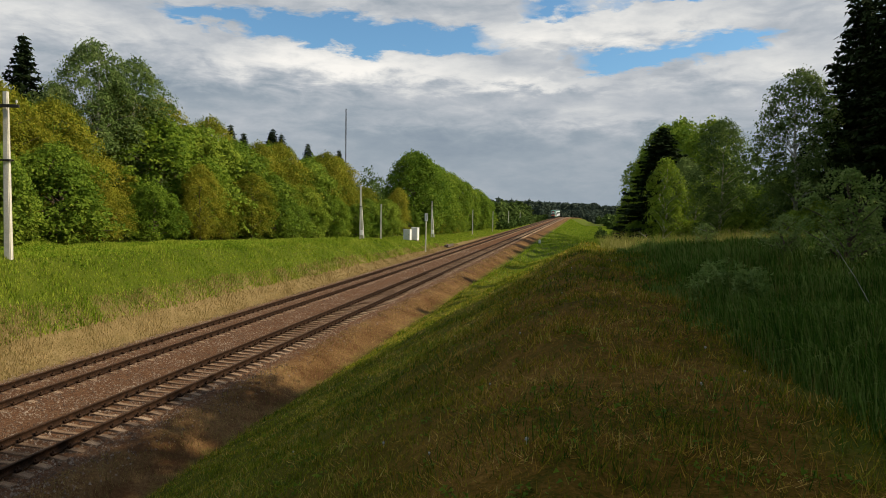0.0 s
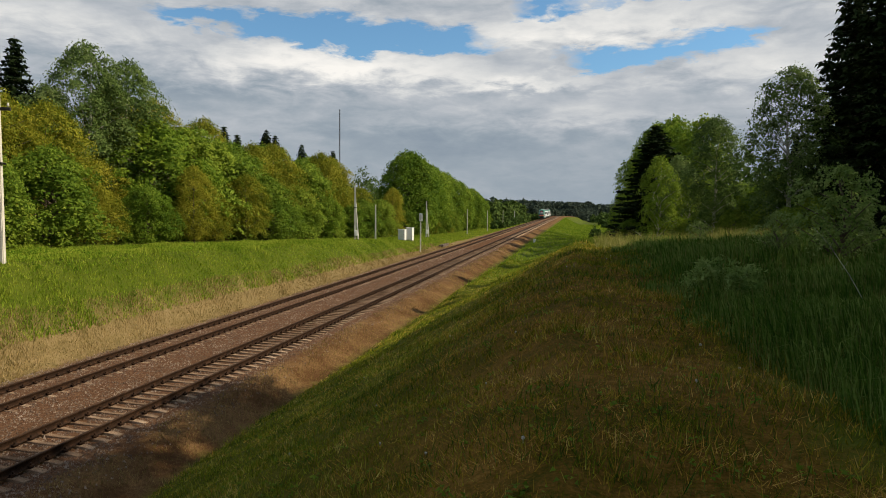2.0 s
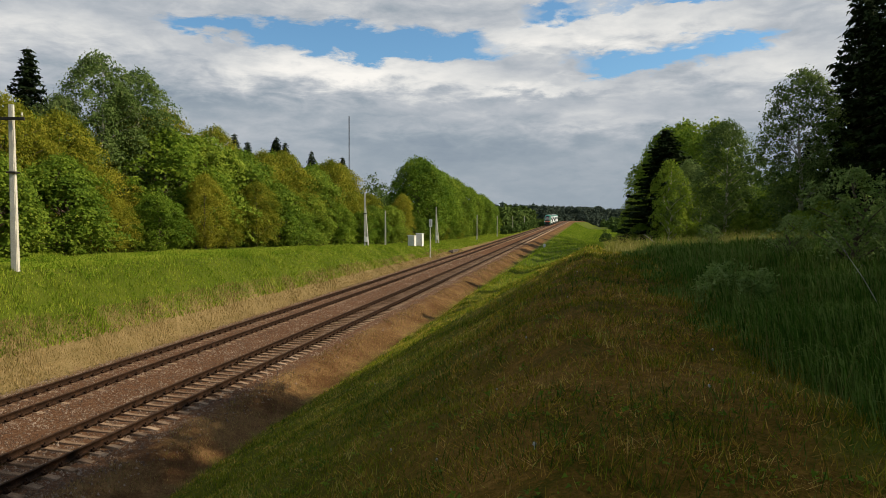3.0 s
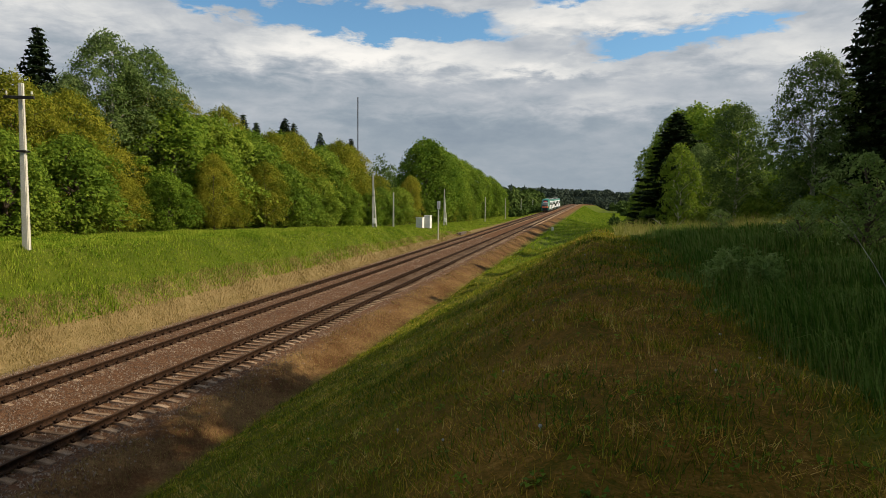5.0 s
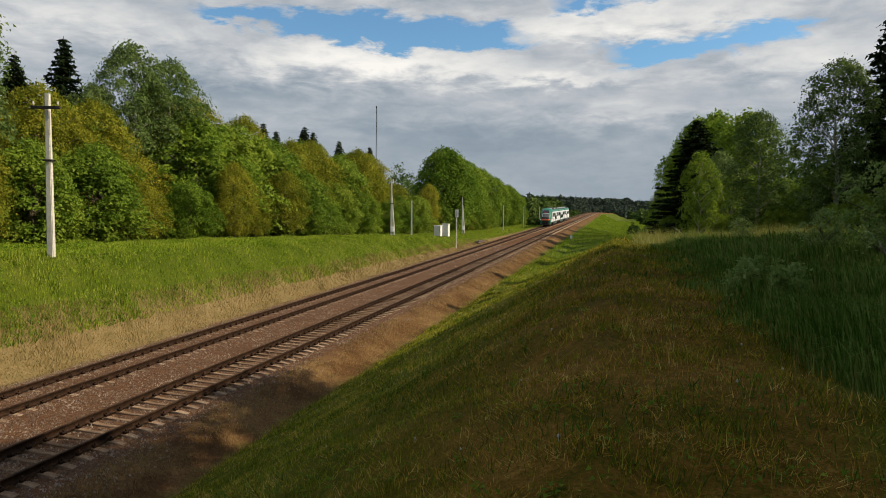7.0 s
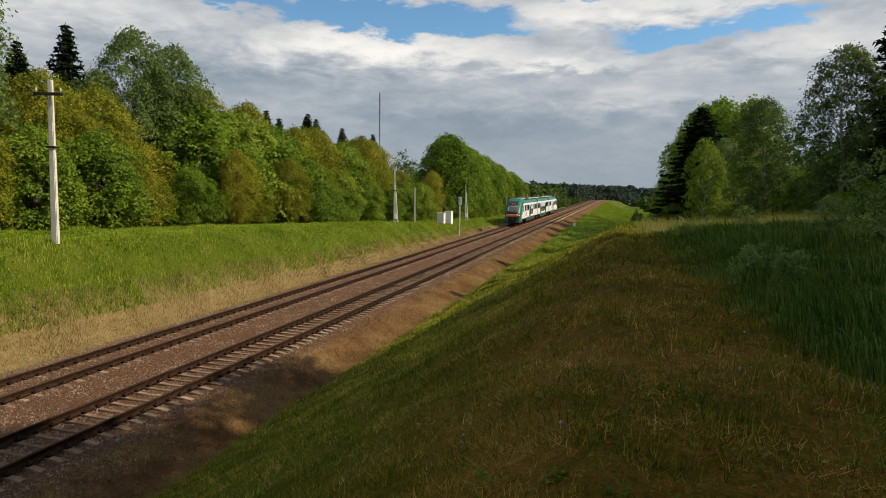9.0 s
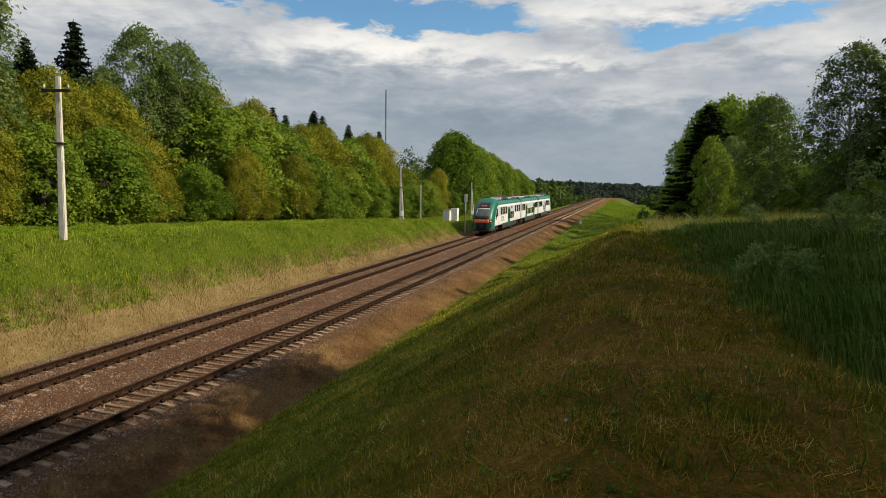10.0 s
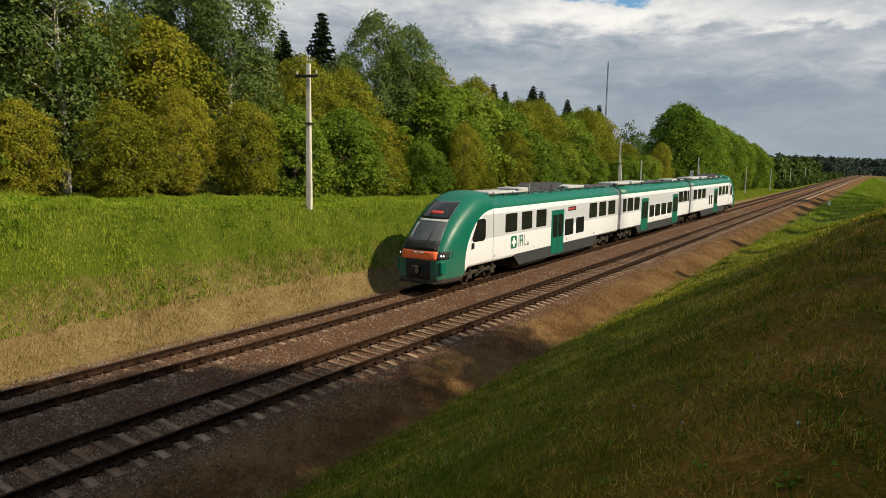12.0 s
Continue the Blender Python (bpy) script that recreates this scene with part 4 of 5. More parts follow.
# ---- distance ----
# blue-grey tint in the far leaf colour stands for haze in the air
HAZED_LEAF = leaf_material("haze_tinted_leaves", [(0.2, (0.034, 0.050, 0.040)), (0.5, (0.052, 0.074, 0.056)), (0.85, (0.074, 0.096, 0.066))], 0.15, 0.9, 0.05)
MID_LEAF = leaf_material("wood_leaves", [(0.2, (0.030, 0.060, 0.014)), (0.5, (0.062, 0.105, 0.022)), (0.85, (0.115, 0.16, 0.038))], 0.2, 0.9)


def far_wood(name, seed, n, xr, yr, h, per, size, mat, label):
    rng = np.random.default_rng(seed)
    x, y = rng.uniform(*xr, n), rng.uniform(*yr, n)
    hh = h * rng.uniform(0.7, 1.2, n)
    base = np.stack([x, y, land(x, y)], 1)
    u = rng.uniform(0.0, 1, (n, per))
    th = rng.uniform(0, 6.28, (n, per))
    rad = (hh[:, None] * 0.30) * np.sqrt(np.clip(1 - (2 * u - 0.9) ** 2, 0.03, 1)) * rng.uniform(0.5, 1.1, (n, per))
    c = base[:, None] + np.stack([rad * np.cos(th), rad * np.sin(th), u * hh[:, None]], -1)
    out = np.stack([np.cos(th), np.sin(th), u - 0.3], -1).reshape(-1, 3)
    V, F = leaf_cards(rng, c.reshape(-1, 3), (0.3, 0.3, 0.3), 2, size * 0.85, 0.3, out)
    tagged(new(name, raw(name, V, F, mat)), label, "forest", kind="stuff")


far_wood("wood_by_the_line", 1, 120, (-62, -30), (225, 400), 9.0, 170, 1.5, MID_LEAF, "mixed green wood along the railway in the distance")
far_wood("hedge_by_the_line", 7, 60, (-28, -23.5), (205, 420), 3.0, 60, 0.9, MID_LEAF, "low green bushes along the railway")
far_wood("valley_wood", 2, 260, (-190, -25), (430, 640), 11.0, 90, 2.2, HAZED_LEAF, "dark wood in the valley")
far_wood("ridge_wood", 3, 3000, (-900, 450), (1250, 1600), 13.0, 26, 5.5, HAZED_LEAF, "dark forest on the far ridge")
far_wood("slope_wood", 4, 620, (-30, 260), (640, 900), 8.0, 60, 2.6, HAZED_LEAF, "dark wood on the far slope")
far_wood("far_meadow_wood", 9, 150, (11, 90), (330, 640), 7.0, 90, 1.8, MID_LEAF, "green wood in the low ground beyond the embankment")
far_wood("side_wood", 5, 90, (14, 45), (90, 230), 11.0, 180, 1.4, MID_LEAF, "green wood beyond the meadow")
far_wood("back_wood", 6, 100, (-72, -46), (-5, 190), 12.5, 420, 0.55, MID_LEAF, "deep green wood behind the forest edge")
far_wood("valley_bushes", 8, 18, (2, 16), (110, 330), 1.7, 70, 0.6, MID_LEAF, "scattered green bushes below the embankment")


# ---- the railcar ----
LENGTH, WIDE, SOLE, TOP = 70.2, 1.44, 0.42, 4.46
CAR_ENDS = ((0.4, 24.15), (24.75, 45.45), (46.05, 69.8))


def livery_material():
    """Green roof and noses, white sides with a pale grey window band and a dark grey skirt."""
    m = bpy.data.materials.new("train_livery")
    m.use_nodes = True
    add = nodes_of(m.node_tree)
    co = add("ShaderNodeTexCoord")
    s = add("ShaderNodeSeparateXYZ", {0: co.outputs["Object"]})

    def math_(op, a, b=0.0, c=0.0, clamp=False):
        return add("ShaderNodeMath", {0: a, 1: b, 2: c}, operation=op, use_clamp=clamp).outputs[0]

    def step(v, at, soft=0.012):
        return math_("MULTIPLY_ADD", v, 1.0 / soft, 0.5 - at / soft, True)

    def mixc(f, a, b):
        n = add("ShaderNodeMix", data_type="RGBA")
        for i, v in ((0, f), (6, a), (7, b)):
            if hasattr(v, "is_output"):
                m.node_tree.links.new(v, n.inputs[i])
            else:
                n.inputs[i].default_value = (*v, 1) if isinstance(v, tuple) else v
        return n.outputs[2]
    yy = math_("MINIMUM", s.outputs[1], math_("SUBTRACT", LENGTH, s.outputs[1]))
    z = s.outputs[2]
    n = add("ShaderNodeTexNoise", {"Vector": co.outputs["Object"], "Scale": 1.3, "Detail": 6.0}).outputs[0]
    streak = add("ShaderNodeTexNoise", {"Vector": add("ShaderNodeMapping", {0: co.outputs["Object"], "Scale": (6, 6, 0.5)}).outputs[0], "Scale": 1.0, "Detail": 5.0}).outputs[0]
    white, grey, dark, green = (0.70, 0.73, 0.77), (0.47, 0.50, 0.54), (0.036, 0.042, 0.046), (0.000, 0.122, 0.080)
    c = mixc(step(z, 2.28), white, grey)
    c = mixc(step(z, 3.52), c, white)
    skirt = math_("MULTIPLY", math_("SUBTRACT", 1.0, step(z, 1.12)), step(math_("ADD", yy, math_("MULTIPLY", z, 0.9)), 8.6))
    c = mixc(skirt, c, dark)
    c = mixc(step(z, 3.80), c, green)
    # the nose: its edge sweeps back as it rises
    h = math_("MULTIPLY", math_("SUBTRACT", z, 1.0), 0.36)
    h = math_("MAXIMUM", h, 0.0)
    arc = math_("SQRT", math_("MAXIMUM", math_("SUBTRACT", 1.0, math_("MULTIPLY", h, h)), 0.0))
    back = math_("SUBTRACT", 5.05, math_("MULTIPLY", arc, 2.7))
    rim = math_("SUBTRACT", 1.0, step(math_("SUBTRACT", yy, math_("ADD", back, 0.20)), 0.0, 0.02))
    c = mixc(math_("MULTIPLY", rim, math_("SUBTRACT", 1.0, step(z, 3.80))), c, white)
    nose = math_("SUBTRACT", 1.0, step(math_("SUBTRACT", yy, back), 0.0, 0.02))
    c = mixc(nose, c, green)
    c = mixc(math_("MULTIPLY", nose, math_("SUBTRACT", 1.0, step(z, 0.66))), c, (0.022, 0.024, 0.026))
    dirt = math_("MULTIPLY", math_("SUBTRACT", 1.0, add("ShaderNodeMapRange", {0: z, 1: 0.6, 2: 2.4, 3: 0.0, 4: 1.0}).outputs[0]), math_("MULTIPLY", streak, 0.35))
    c = mixc(dirt, c, (0.20, 0.16, 0.12))
    p = add("ShaderNodeBsdfPrincipled", {"Base Color": c, "Roughness": math_("MULTIPLY_ADD", n, 0.22, 0.30), "Specular IOR Level": 0.32, "Coat Weight": 0.0})
    add("ShaderNodeOutputMaterial", {"Surface": p.outputs[0]})
    return m


def plain(name, colour, rough=0.5, metal=0.0, glow=0.0, var=0.15):
    lo, hi = tuple(c * (1 - var) for c in colour), tuple(min(1, c * (1 + var)) for c in colour)
    m = surface(name, [(0.3, lo), (0.7, hi)], 2.0, rough, metal, 0.03, 30, spec=0.5)
    if glow:
        p = [n for n in m.node_tree.nodes if n.type == "BSDF_PRINCIPLED"][0]
        p.inputs["Emission Color"].default_value = (*colour, 1)
        p.inputs["Emission Strength"].default_value = glow
    return m


LIVERY = livery_material()
GLASS = plain("tinted_glass", (0.010, 0.011, 0.012), 0.06, 0, 0, 0.1)
SCREEN_GLASS = plain("windscreen_glass", (0.085, 0.095, 0.100), 0.08, 0, 0, 0.1)
PAINTED_DAYLIGHT = plain("painted_daylight", (0.30, 0.33, 0.34), 0.3)
BLIND = plain("pale_sun_blind", (0.42, 0.44, 0.44), 0.6)
RUBBER = plain("black_rubber", (0.014, 0.014, 0.015), 0.8)
ORANGE = plain("orange_panel", (0.90, 0.17, 0.055), 0.4)
TRAIN_GREEN = plain("train_green", (0.000, 0.122, 0.080), 0.35)
ROOF_GREY = plain("roof_unit_grey", (0.42, 0.43, 0.42), 0.55, 0.1, 0, 0.25)
ROOF_DARK = plain("roof_unit_dark", (0.06, 0.058, 0.055), 0.6, 0.2, 0, 0.25)
BOGIE = surface("bogie_grime", [(0.3, (0.018, 0.015, 0.013)), (0.7, (0.075, 0.058, 0.045))], 5, 0.8, 0.2, 0.3, 40)
LAMP = plain("lamp_glass", (0.85, 0.87, 0.85), 0.1, 0, 1.2)
LED = plain("red_display", (0.42, 0.035, 0.025), 0.5, 0, 0.25)
BELLOWS = plain("grey_bellows", (0.22, 0.22, 0.225), 0.8, 0, 0, 0.3)
SKIRT = plain("skirt_grey", (0.036, 0.042, 0.046), 0.5)
MARK_WHITE = plain("white_marking", (0.78, 0.78, 0.76), 0.5)


NOSE_W = ([0.4, 0.52, 0.75, 1.15, 1.8, 2.8, 5.0], [1.08, 1.22, 1.32, 1.39, 1.425, 1.44, WIDE])
NOSE_T = ([0.4, 0.46, 0.60, 0.80, 1.08, 1.42, 1.82, 2.25, 2.72, 3.18, 3.65, 4.15, 4.6, 5.05, 5.12], [1.62, 1.98, 2.28, 2.58, 2.92, 3.28, 3.62, 3.94, 4.22, 4.46, 4.64, 4.73, 4.74, 4.70, TOP])
FINE = sorted(set(NOSE_W[0] + NOSE_T[0] + [0.43, 0.68, 0.94, 1.25, 1.62, 2.05, 2.2, 2.35, 2.5, 2.6, 3.0, 3.4, 3.9, 4.4, 6.0]))


def nose_dims(y):
    w, t = float(np.interp(y, *NOSE_W)), float(np.interp(y, *NOSE_T))
    n = 7 + 11 * float(smooth((y - 0.5) / 4.5))
    return w, t, n


def sole(y):
    """The noses reach low; the sides stop higher, above the bogies and skirts."""
    return float(np.interp(min(y, LENGTH - y), [2.2, 2.35, 2.6], [SOLE, 0.80, 1.02]))


def section(y):
    """The outline of the body at y, from sole to sole over the roof."""
    w, t, n = nose_dims(min(y, LENGTH - y))
    rel = [0.0, 0.04, 0.10, 0.19, 0.30, 0.42, 0.54, 0.66, 0.76, 0.84, 0.89, 0.93, 0.955, 0.975, 0.988, 0.996, 1.0]
    low = sole(y)
    right = []
    for r in rel:
        z = low + (t - low) * r
        q = (z - SOLE) / (t - SOLE)
        x = w * math.sqrt(max(0.0, 1 - q ** n))
        if r < 0.1 and low < 0.7:
            x *= 0.965 + 0.35 * r
        right.append((x, z))
    return [(x, z) for x, z in right] + [(-x, z) for x, z in right[-2::-1]]


def front_at(x, z):
    """How far behind the nose's tip the shell lies at x and z."""
    lo, hi = 0.4, 6.0
    for _ in range(30):
        y = (lo + hi) / 2
        w, t, n = nose_dims(y)
        r = (z - SOLE) / (t - SOLE)
        inside = r < 1 and abs(x) < w * math.sqrt(max(0, 1 - r ** n))
        lo, hi = (lo, y) if inside else (y, hi)
    return hi


def side_at(y, z):
    w, t, n = nose_dims(min(y, LENGTH - y))
    r = (z - SOLE) / (t - SOLE)
    return w * math.sqrt(max(0, 1 - r ** n))


def car_shell(y0, y1):
    fine = FINE
    ys = sorted({y for y in fine + [LENGTH - f for f in fine] + list(np.linspace(y0, y1, 9)) if y0 <= y <= y1} | {y0, y1})
    bm = bmesh.new()
    rings = [[bm.verts.new((x, y, z)) for x, z in section(y)] for y in ys]
    for a, b in zip(rings, rings[1:]):
        for j in range(len(a) - 1):
            bm.faces.new((a[j], b[j], b[j + 1], a[j + 1]))
        bm.faces.new((a[-1], b[-1], b[0], a[0]))
    bm.faces.new(rings[0])
    bm.faces.new(rings[-1][::-1])
    bmesh.ops.recalc_face_normals(bm, faces=bm.faces)
    me = mesh_of("car_body", bm, LIVERY)
    for p in me.polygons:
        p.use_smooth = abs(p.normal.y) < 0.95 or p.area < 1.0
    return me


def patch_front(x_of_z, z0, z1, proud, nz=8, nx=10, flip=False, corner=0.0):
    """A shallow panel that follows the nose between two heights; x_of_z gives its edges."""
    bm = bmesh.new()
    rows = []
    for i in range(nz + 1):
        z = z0 + (z1 - z0) * i / nz
        a, b = x_of_z(z)
        row = []
        for j in range(nx + 1):
            x = a + (b - a) * j / nx
            y = front_at(x, z) - proud
            row.append((x, y, z))
        rows.append(row)
    outer = [[bm.verts.new((x, (LENGTH - y) if flip else y, z)) for x, y, z in r] for r in rows]
    inner = [[bm.verts.new((x, (LENGTH - y - proud - 0.03) if flip else y + proud + 0.03, z)) for x, y, z in r] for r in rows]
    for g in (outer, inner):
        for i in range(nz):
            for j in range(nx):
                bm.faces.new((g[i][j], g[i][j + 1], g[i + 1][j + 1], g[i + 1][j]))
    rim = [(0, j) for j in range(nx)] + [(i, nx) for i in range(nz)] + [(nz, j) for j in range(nx, 0, -1)] + [(i, 0) for i in range(nz, 0, -1)]
    for (a, b), (c, d) in zip(rim, rim[1:] + rim[:1]):
        bm.faces.new((outer[a][b], outer[c][d], inner[c][d], inner[a][b]))
    bmesh.ops.recalc_face_normals(bm, faces=bm.faces)
    for f in bm.faces:
        f.smooth = True
    return bm


def side_panel(y0, y1, z0, z1, side, proud=0.012, r=0.09, lean=0.0):
    """A rounded panel on the car's side; lean slants its front edge."""
    pts = []
    for cy, cz, a0 in ((y1 - r, z1 - r, 0), (y0 + r + lean, z1 - r, 90), (y0 + r, z0 + r, 180), (y1 - r, z0 + r, 270)):
        for k in range(4):
            a = radians(a0 + 30 * k)
            pts.append((cy + r * math.cos(a), cz + r * math.sin(a)))
    bm = bmesh.new()
    o = [bm.verts.new((side * (side_at(y, z) + proud), y, z)) for y, z in pts]
    i = [bm.verts.new((side * (side_at(y, z) - 0.03), y, z)) for y, z in pts]
    bm.faces.new(o)
    bm.faces.new(i[::-1])
    for k in range(len(o)):
        q = (k + 1) % len(o)
        bm.faces.new((o[k], o[q], i[q], i[k]))
    bmesh.ops.recalc_face_normals(bm, faces=bm.faces)
    return bm


HIGH, LOWZ, DOORZ = (2.42, 3.44), (1.56, 2.60), (0.58, 3.28)
WINDOWS = (
    [(6.4, 7.75, HIGH), (8.3, 9.6, HIGH), (10.15, 11.5, HIGH), (14.3, 15.65, LOWZ), (16.1, 17.45, LOWZ), (18.35, 19.75, HIGH), (20.2, 21.55, HIGH), (22.0, 23.45, HIGH)],
    [(25.2, 26.0, HIGH), (26.25, 27.6, HIGH), (27.9, 29.2, HIGH), (32.05, 33.35, LOWZ), (33.7, 35.2, LOWZ), (35.55, 37.1, LOWZ), (37.5, 39.0, LOWZ), (41.25, 42.8, HIGH), (43.0, 44.4, HIGH), (44.6, 45.2, HIGH)],
    [(47.05, 48.5, HIGH), (48.95, 50.4, HIGH), (50.75, 52.4, HIGH), (54.2, 54.8, LOWZ), (55.2, 55.8, LOWZ), (59.2, 60.6, HIGH), (61.1, 62.5, HIGH), (63.0, 64.4, HIGH)])
DOORS = (12.25, 29.8, 39.2, 56.65)
BOGIES = (4.4, 21.6, 26.9, 43.2, 48.6, 65.0)


def make_bogie(tr, y):
    bm = bmesh.new()
    for s in (-1, 1):
        box(bm, s * 1.02, y, 0.58, 0.16, 3.3, 0.20, 0.04)
        for w in (-1.15, 1.15):
            box(bm, s * 1.08, y + w, 0.47, 0.22, 0.42, 0.36, 0.05)
            rod(bm, (s * 1.12, y + w, 0.60), (s * 1.12, y + w, 0.92), 0.10, n=10)
        rod(bm, (s * 1.02, y, 0.62), (s * 1.02, y, 1.0), 0.24, n=12)
        rod(bm, (s * 1.2, y - 0.7, 0.4), (s * 1.2, y + 0.7, 0.75), 0.04, n=6)
    box(bm, 0, y, 0.62, 1.9, 0.5, 0.26, 0.03)
    b = part("bogie", bm, BOGIE, tr, "grimy brown steel bogie")
    for w in (-1.15, 1.15):
        for s in (-1, 1):
            wb = bmesh.new()
            rod(wb, (s * 0.73, y + w, 0.42), (s * 0.86, y + w, 0.42), 0.42, n=24)
            rod(wb, (s * 0.68, y + w, 0.42), (s * 0.73, y + w, 0.42), 0.45, n=24)
            rod(wb, (s * 0.86, y + w, 0.42), (s * 0.93, y + w, 0.42), 0.14, n=12)
            part("wheel", wb, BOGIE, b)


def make_cab(tr, body, flip):
    """Windscreen, panels, lamps and coupler of one nose."""
    fy = (lambda y: LENGTH - y) if flip else (lambda y: y)
    screen = part("windscreen", patch_front(lambda z: (-(1.03 - 0.22 * max(0, (z - 2.0) / 2.0)), 1.03 - 0.22 * max(0, (z - 2.0) / 2.0)), 1.99, 4.24, 0.030, 20, 14, flip), SCREEN_GLASS, body, "dark curved windscreen")
    part("sun_blind", patch_front(lambda z: (-0.84, 0.84), 3.30, 3.42, 0.040, 2, 8, flip), BLIND, screen, "pale horizontal windscreen blind")
    part("dashboard", patch_front(lambda z: (-1.0, 1.0), 2.00, 2.46, 0.040, 3, 8, flip), RUBBER, screen, "black panel below the windscreen")
    part("header_band", patch_front(lambda z: (-(1.03 - 0.11 * (z - 2.0)) + 0.02, 1.01 - 0.11 * (z - 2.0)), 3.44, 4.22, 0.036, 8, 12, flip), GLASS, screen, "black glass band over the windscreen")
    part("display", patch_front(lambda z: (-0.36, 0.36), 3.66, 3.80, 0.042, 2, 6, flip), LED, screen, "red destination display")
    # daylight seen through the cab, painted as a pale patch on the screen
    part("side_pane", patch_front(lambda z: (-0.93 + 0.10 * (z - 2.5), -0.74 + 0.05 * (z - 2.5)), 2.46, 3.24, 0.038, 4, 3, flip), PAINTED_DAYLIGHT, screen, "pale patch painted as daylight through the cab's far side window")
    part("wiper", patch_front(lambda z: (0.30 + 0.16 * (z - 2.2), 0.34 + 0.16 * (z - 2.2)), 2.0, 2.9, 0.055, 5, 1, flip), RUBBER, screen, "black wiper arm")
    part("front_panel", patch_front(lambda z: (-1.04, 1.04), 1.56, 1.98, 0.030, 4, 12, flip), ORANGE, body, "orange warning panel under the windscreen")
    for k in range(7):
        if k != 3:
            x = -0.27 + k * 0.09
            part("number_bar", patch_front(lambda z: (x - 0.03, x + 0.03), 1.83, 1.93, 0.040, 1, 1, flip), MARK_WHITE, body)
    part("coupler_recess", patch_front(lambda z: (-0.72, 0.72), 0.62, 1.53, 0.016, 5, 8, flip), RUBBER, body, "black coupler recess")
    bm = bmesh.new()
    y0 = front_at(0, 1.1)
    rod(bm, (0, fy(y0 + 0.2), 1.06), (0, fy(y0 - 0.26), 1.06), 0.13, n=12)
    box(bm, 0, fy(y0 - 0.28), 1.08, 0.34, 0.22, 0.42, 0.06)
    rod(bm, (-0.28, fy(y0 - 0.02), 1.0), (-0.30, fy(y0 - 0.16), 0.8), 0.035, n=6)
    rod(bm, (0.28, fy(y0 - 0.02), 1.0), (0.30, fy(y0 - 0.16), 0.8), 0.035, n=6)
    part("coupler", bm, DARK_METAL, body, "dark steel coupler")
    bm = bmesh.new()
    box(bm, 0, fy(0.50), 0.46, 2.1, 0.42, 0.14, 0.05)
    part("rail_guard", bm, RUBBER, body)
    for s in (-1, 1):
        def span(z, s=s):
            a, b = sorted((s * 1.05, s * 1.395))
            return a, b
        lamp = part("headlight", patch_front(span, 1.60, 1.97, 0.026, 4, 10, flip), RUBBER, body, "headlight cluster in a black housing")
        bm = bmesh.new()
        for dx in (1.20, 1.27):
            yy = front_at(s * dx, 1.77)
            bmesh.ops.create_uvsphere(bm, u_segments=12, v_segments=8, radius=0.05 if dx < 1.25 else 0.042, matrix=Matrix.Translation((s * dx, fy(yy - 0.01), 1.77)))
        part("bulb", bm, LAMP, lamp, "white lit lamp")
        bm = bmesh.new()
        yc = 0.66
        box(bm, s * 1.25, fy(yc), 1.20, 0.16, 0.40, 0.62, 0.05)
        part("bumper_corner", bm, TRAIN_GREEN, body)
        a, b = (3.0, 4.3)
        bm = side_panel(a, b, 2.22, 3.34, s, 0.012, 0.20, 0.42)
        if flip:
            bmesh.ops.transform(bm, matrix=Matrix.Translation((0, LENGTH, 0)) @ Matrix.Diagonal((1, -1, 1, 1)), verts=bm.verts)
            bmesh.ops.reverse_faces(bm, faces=bm.faces)
        part("cab_window", bm, GLASS, body)
        bm = bmesh.new()
        box(bm, s * (WIDE + 0.07), fy(3.0), 2.05, 0.10, 0.12, 0.30, 0.03)
        part("rear_camera", bm, RUBBER, body)


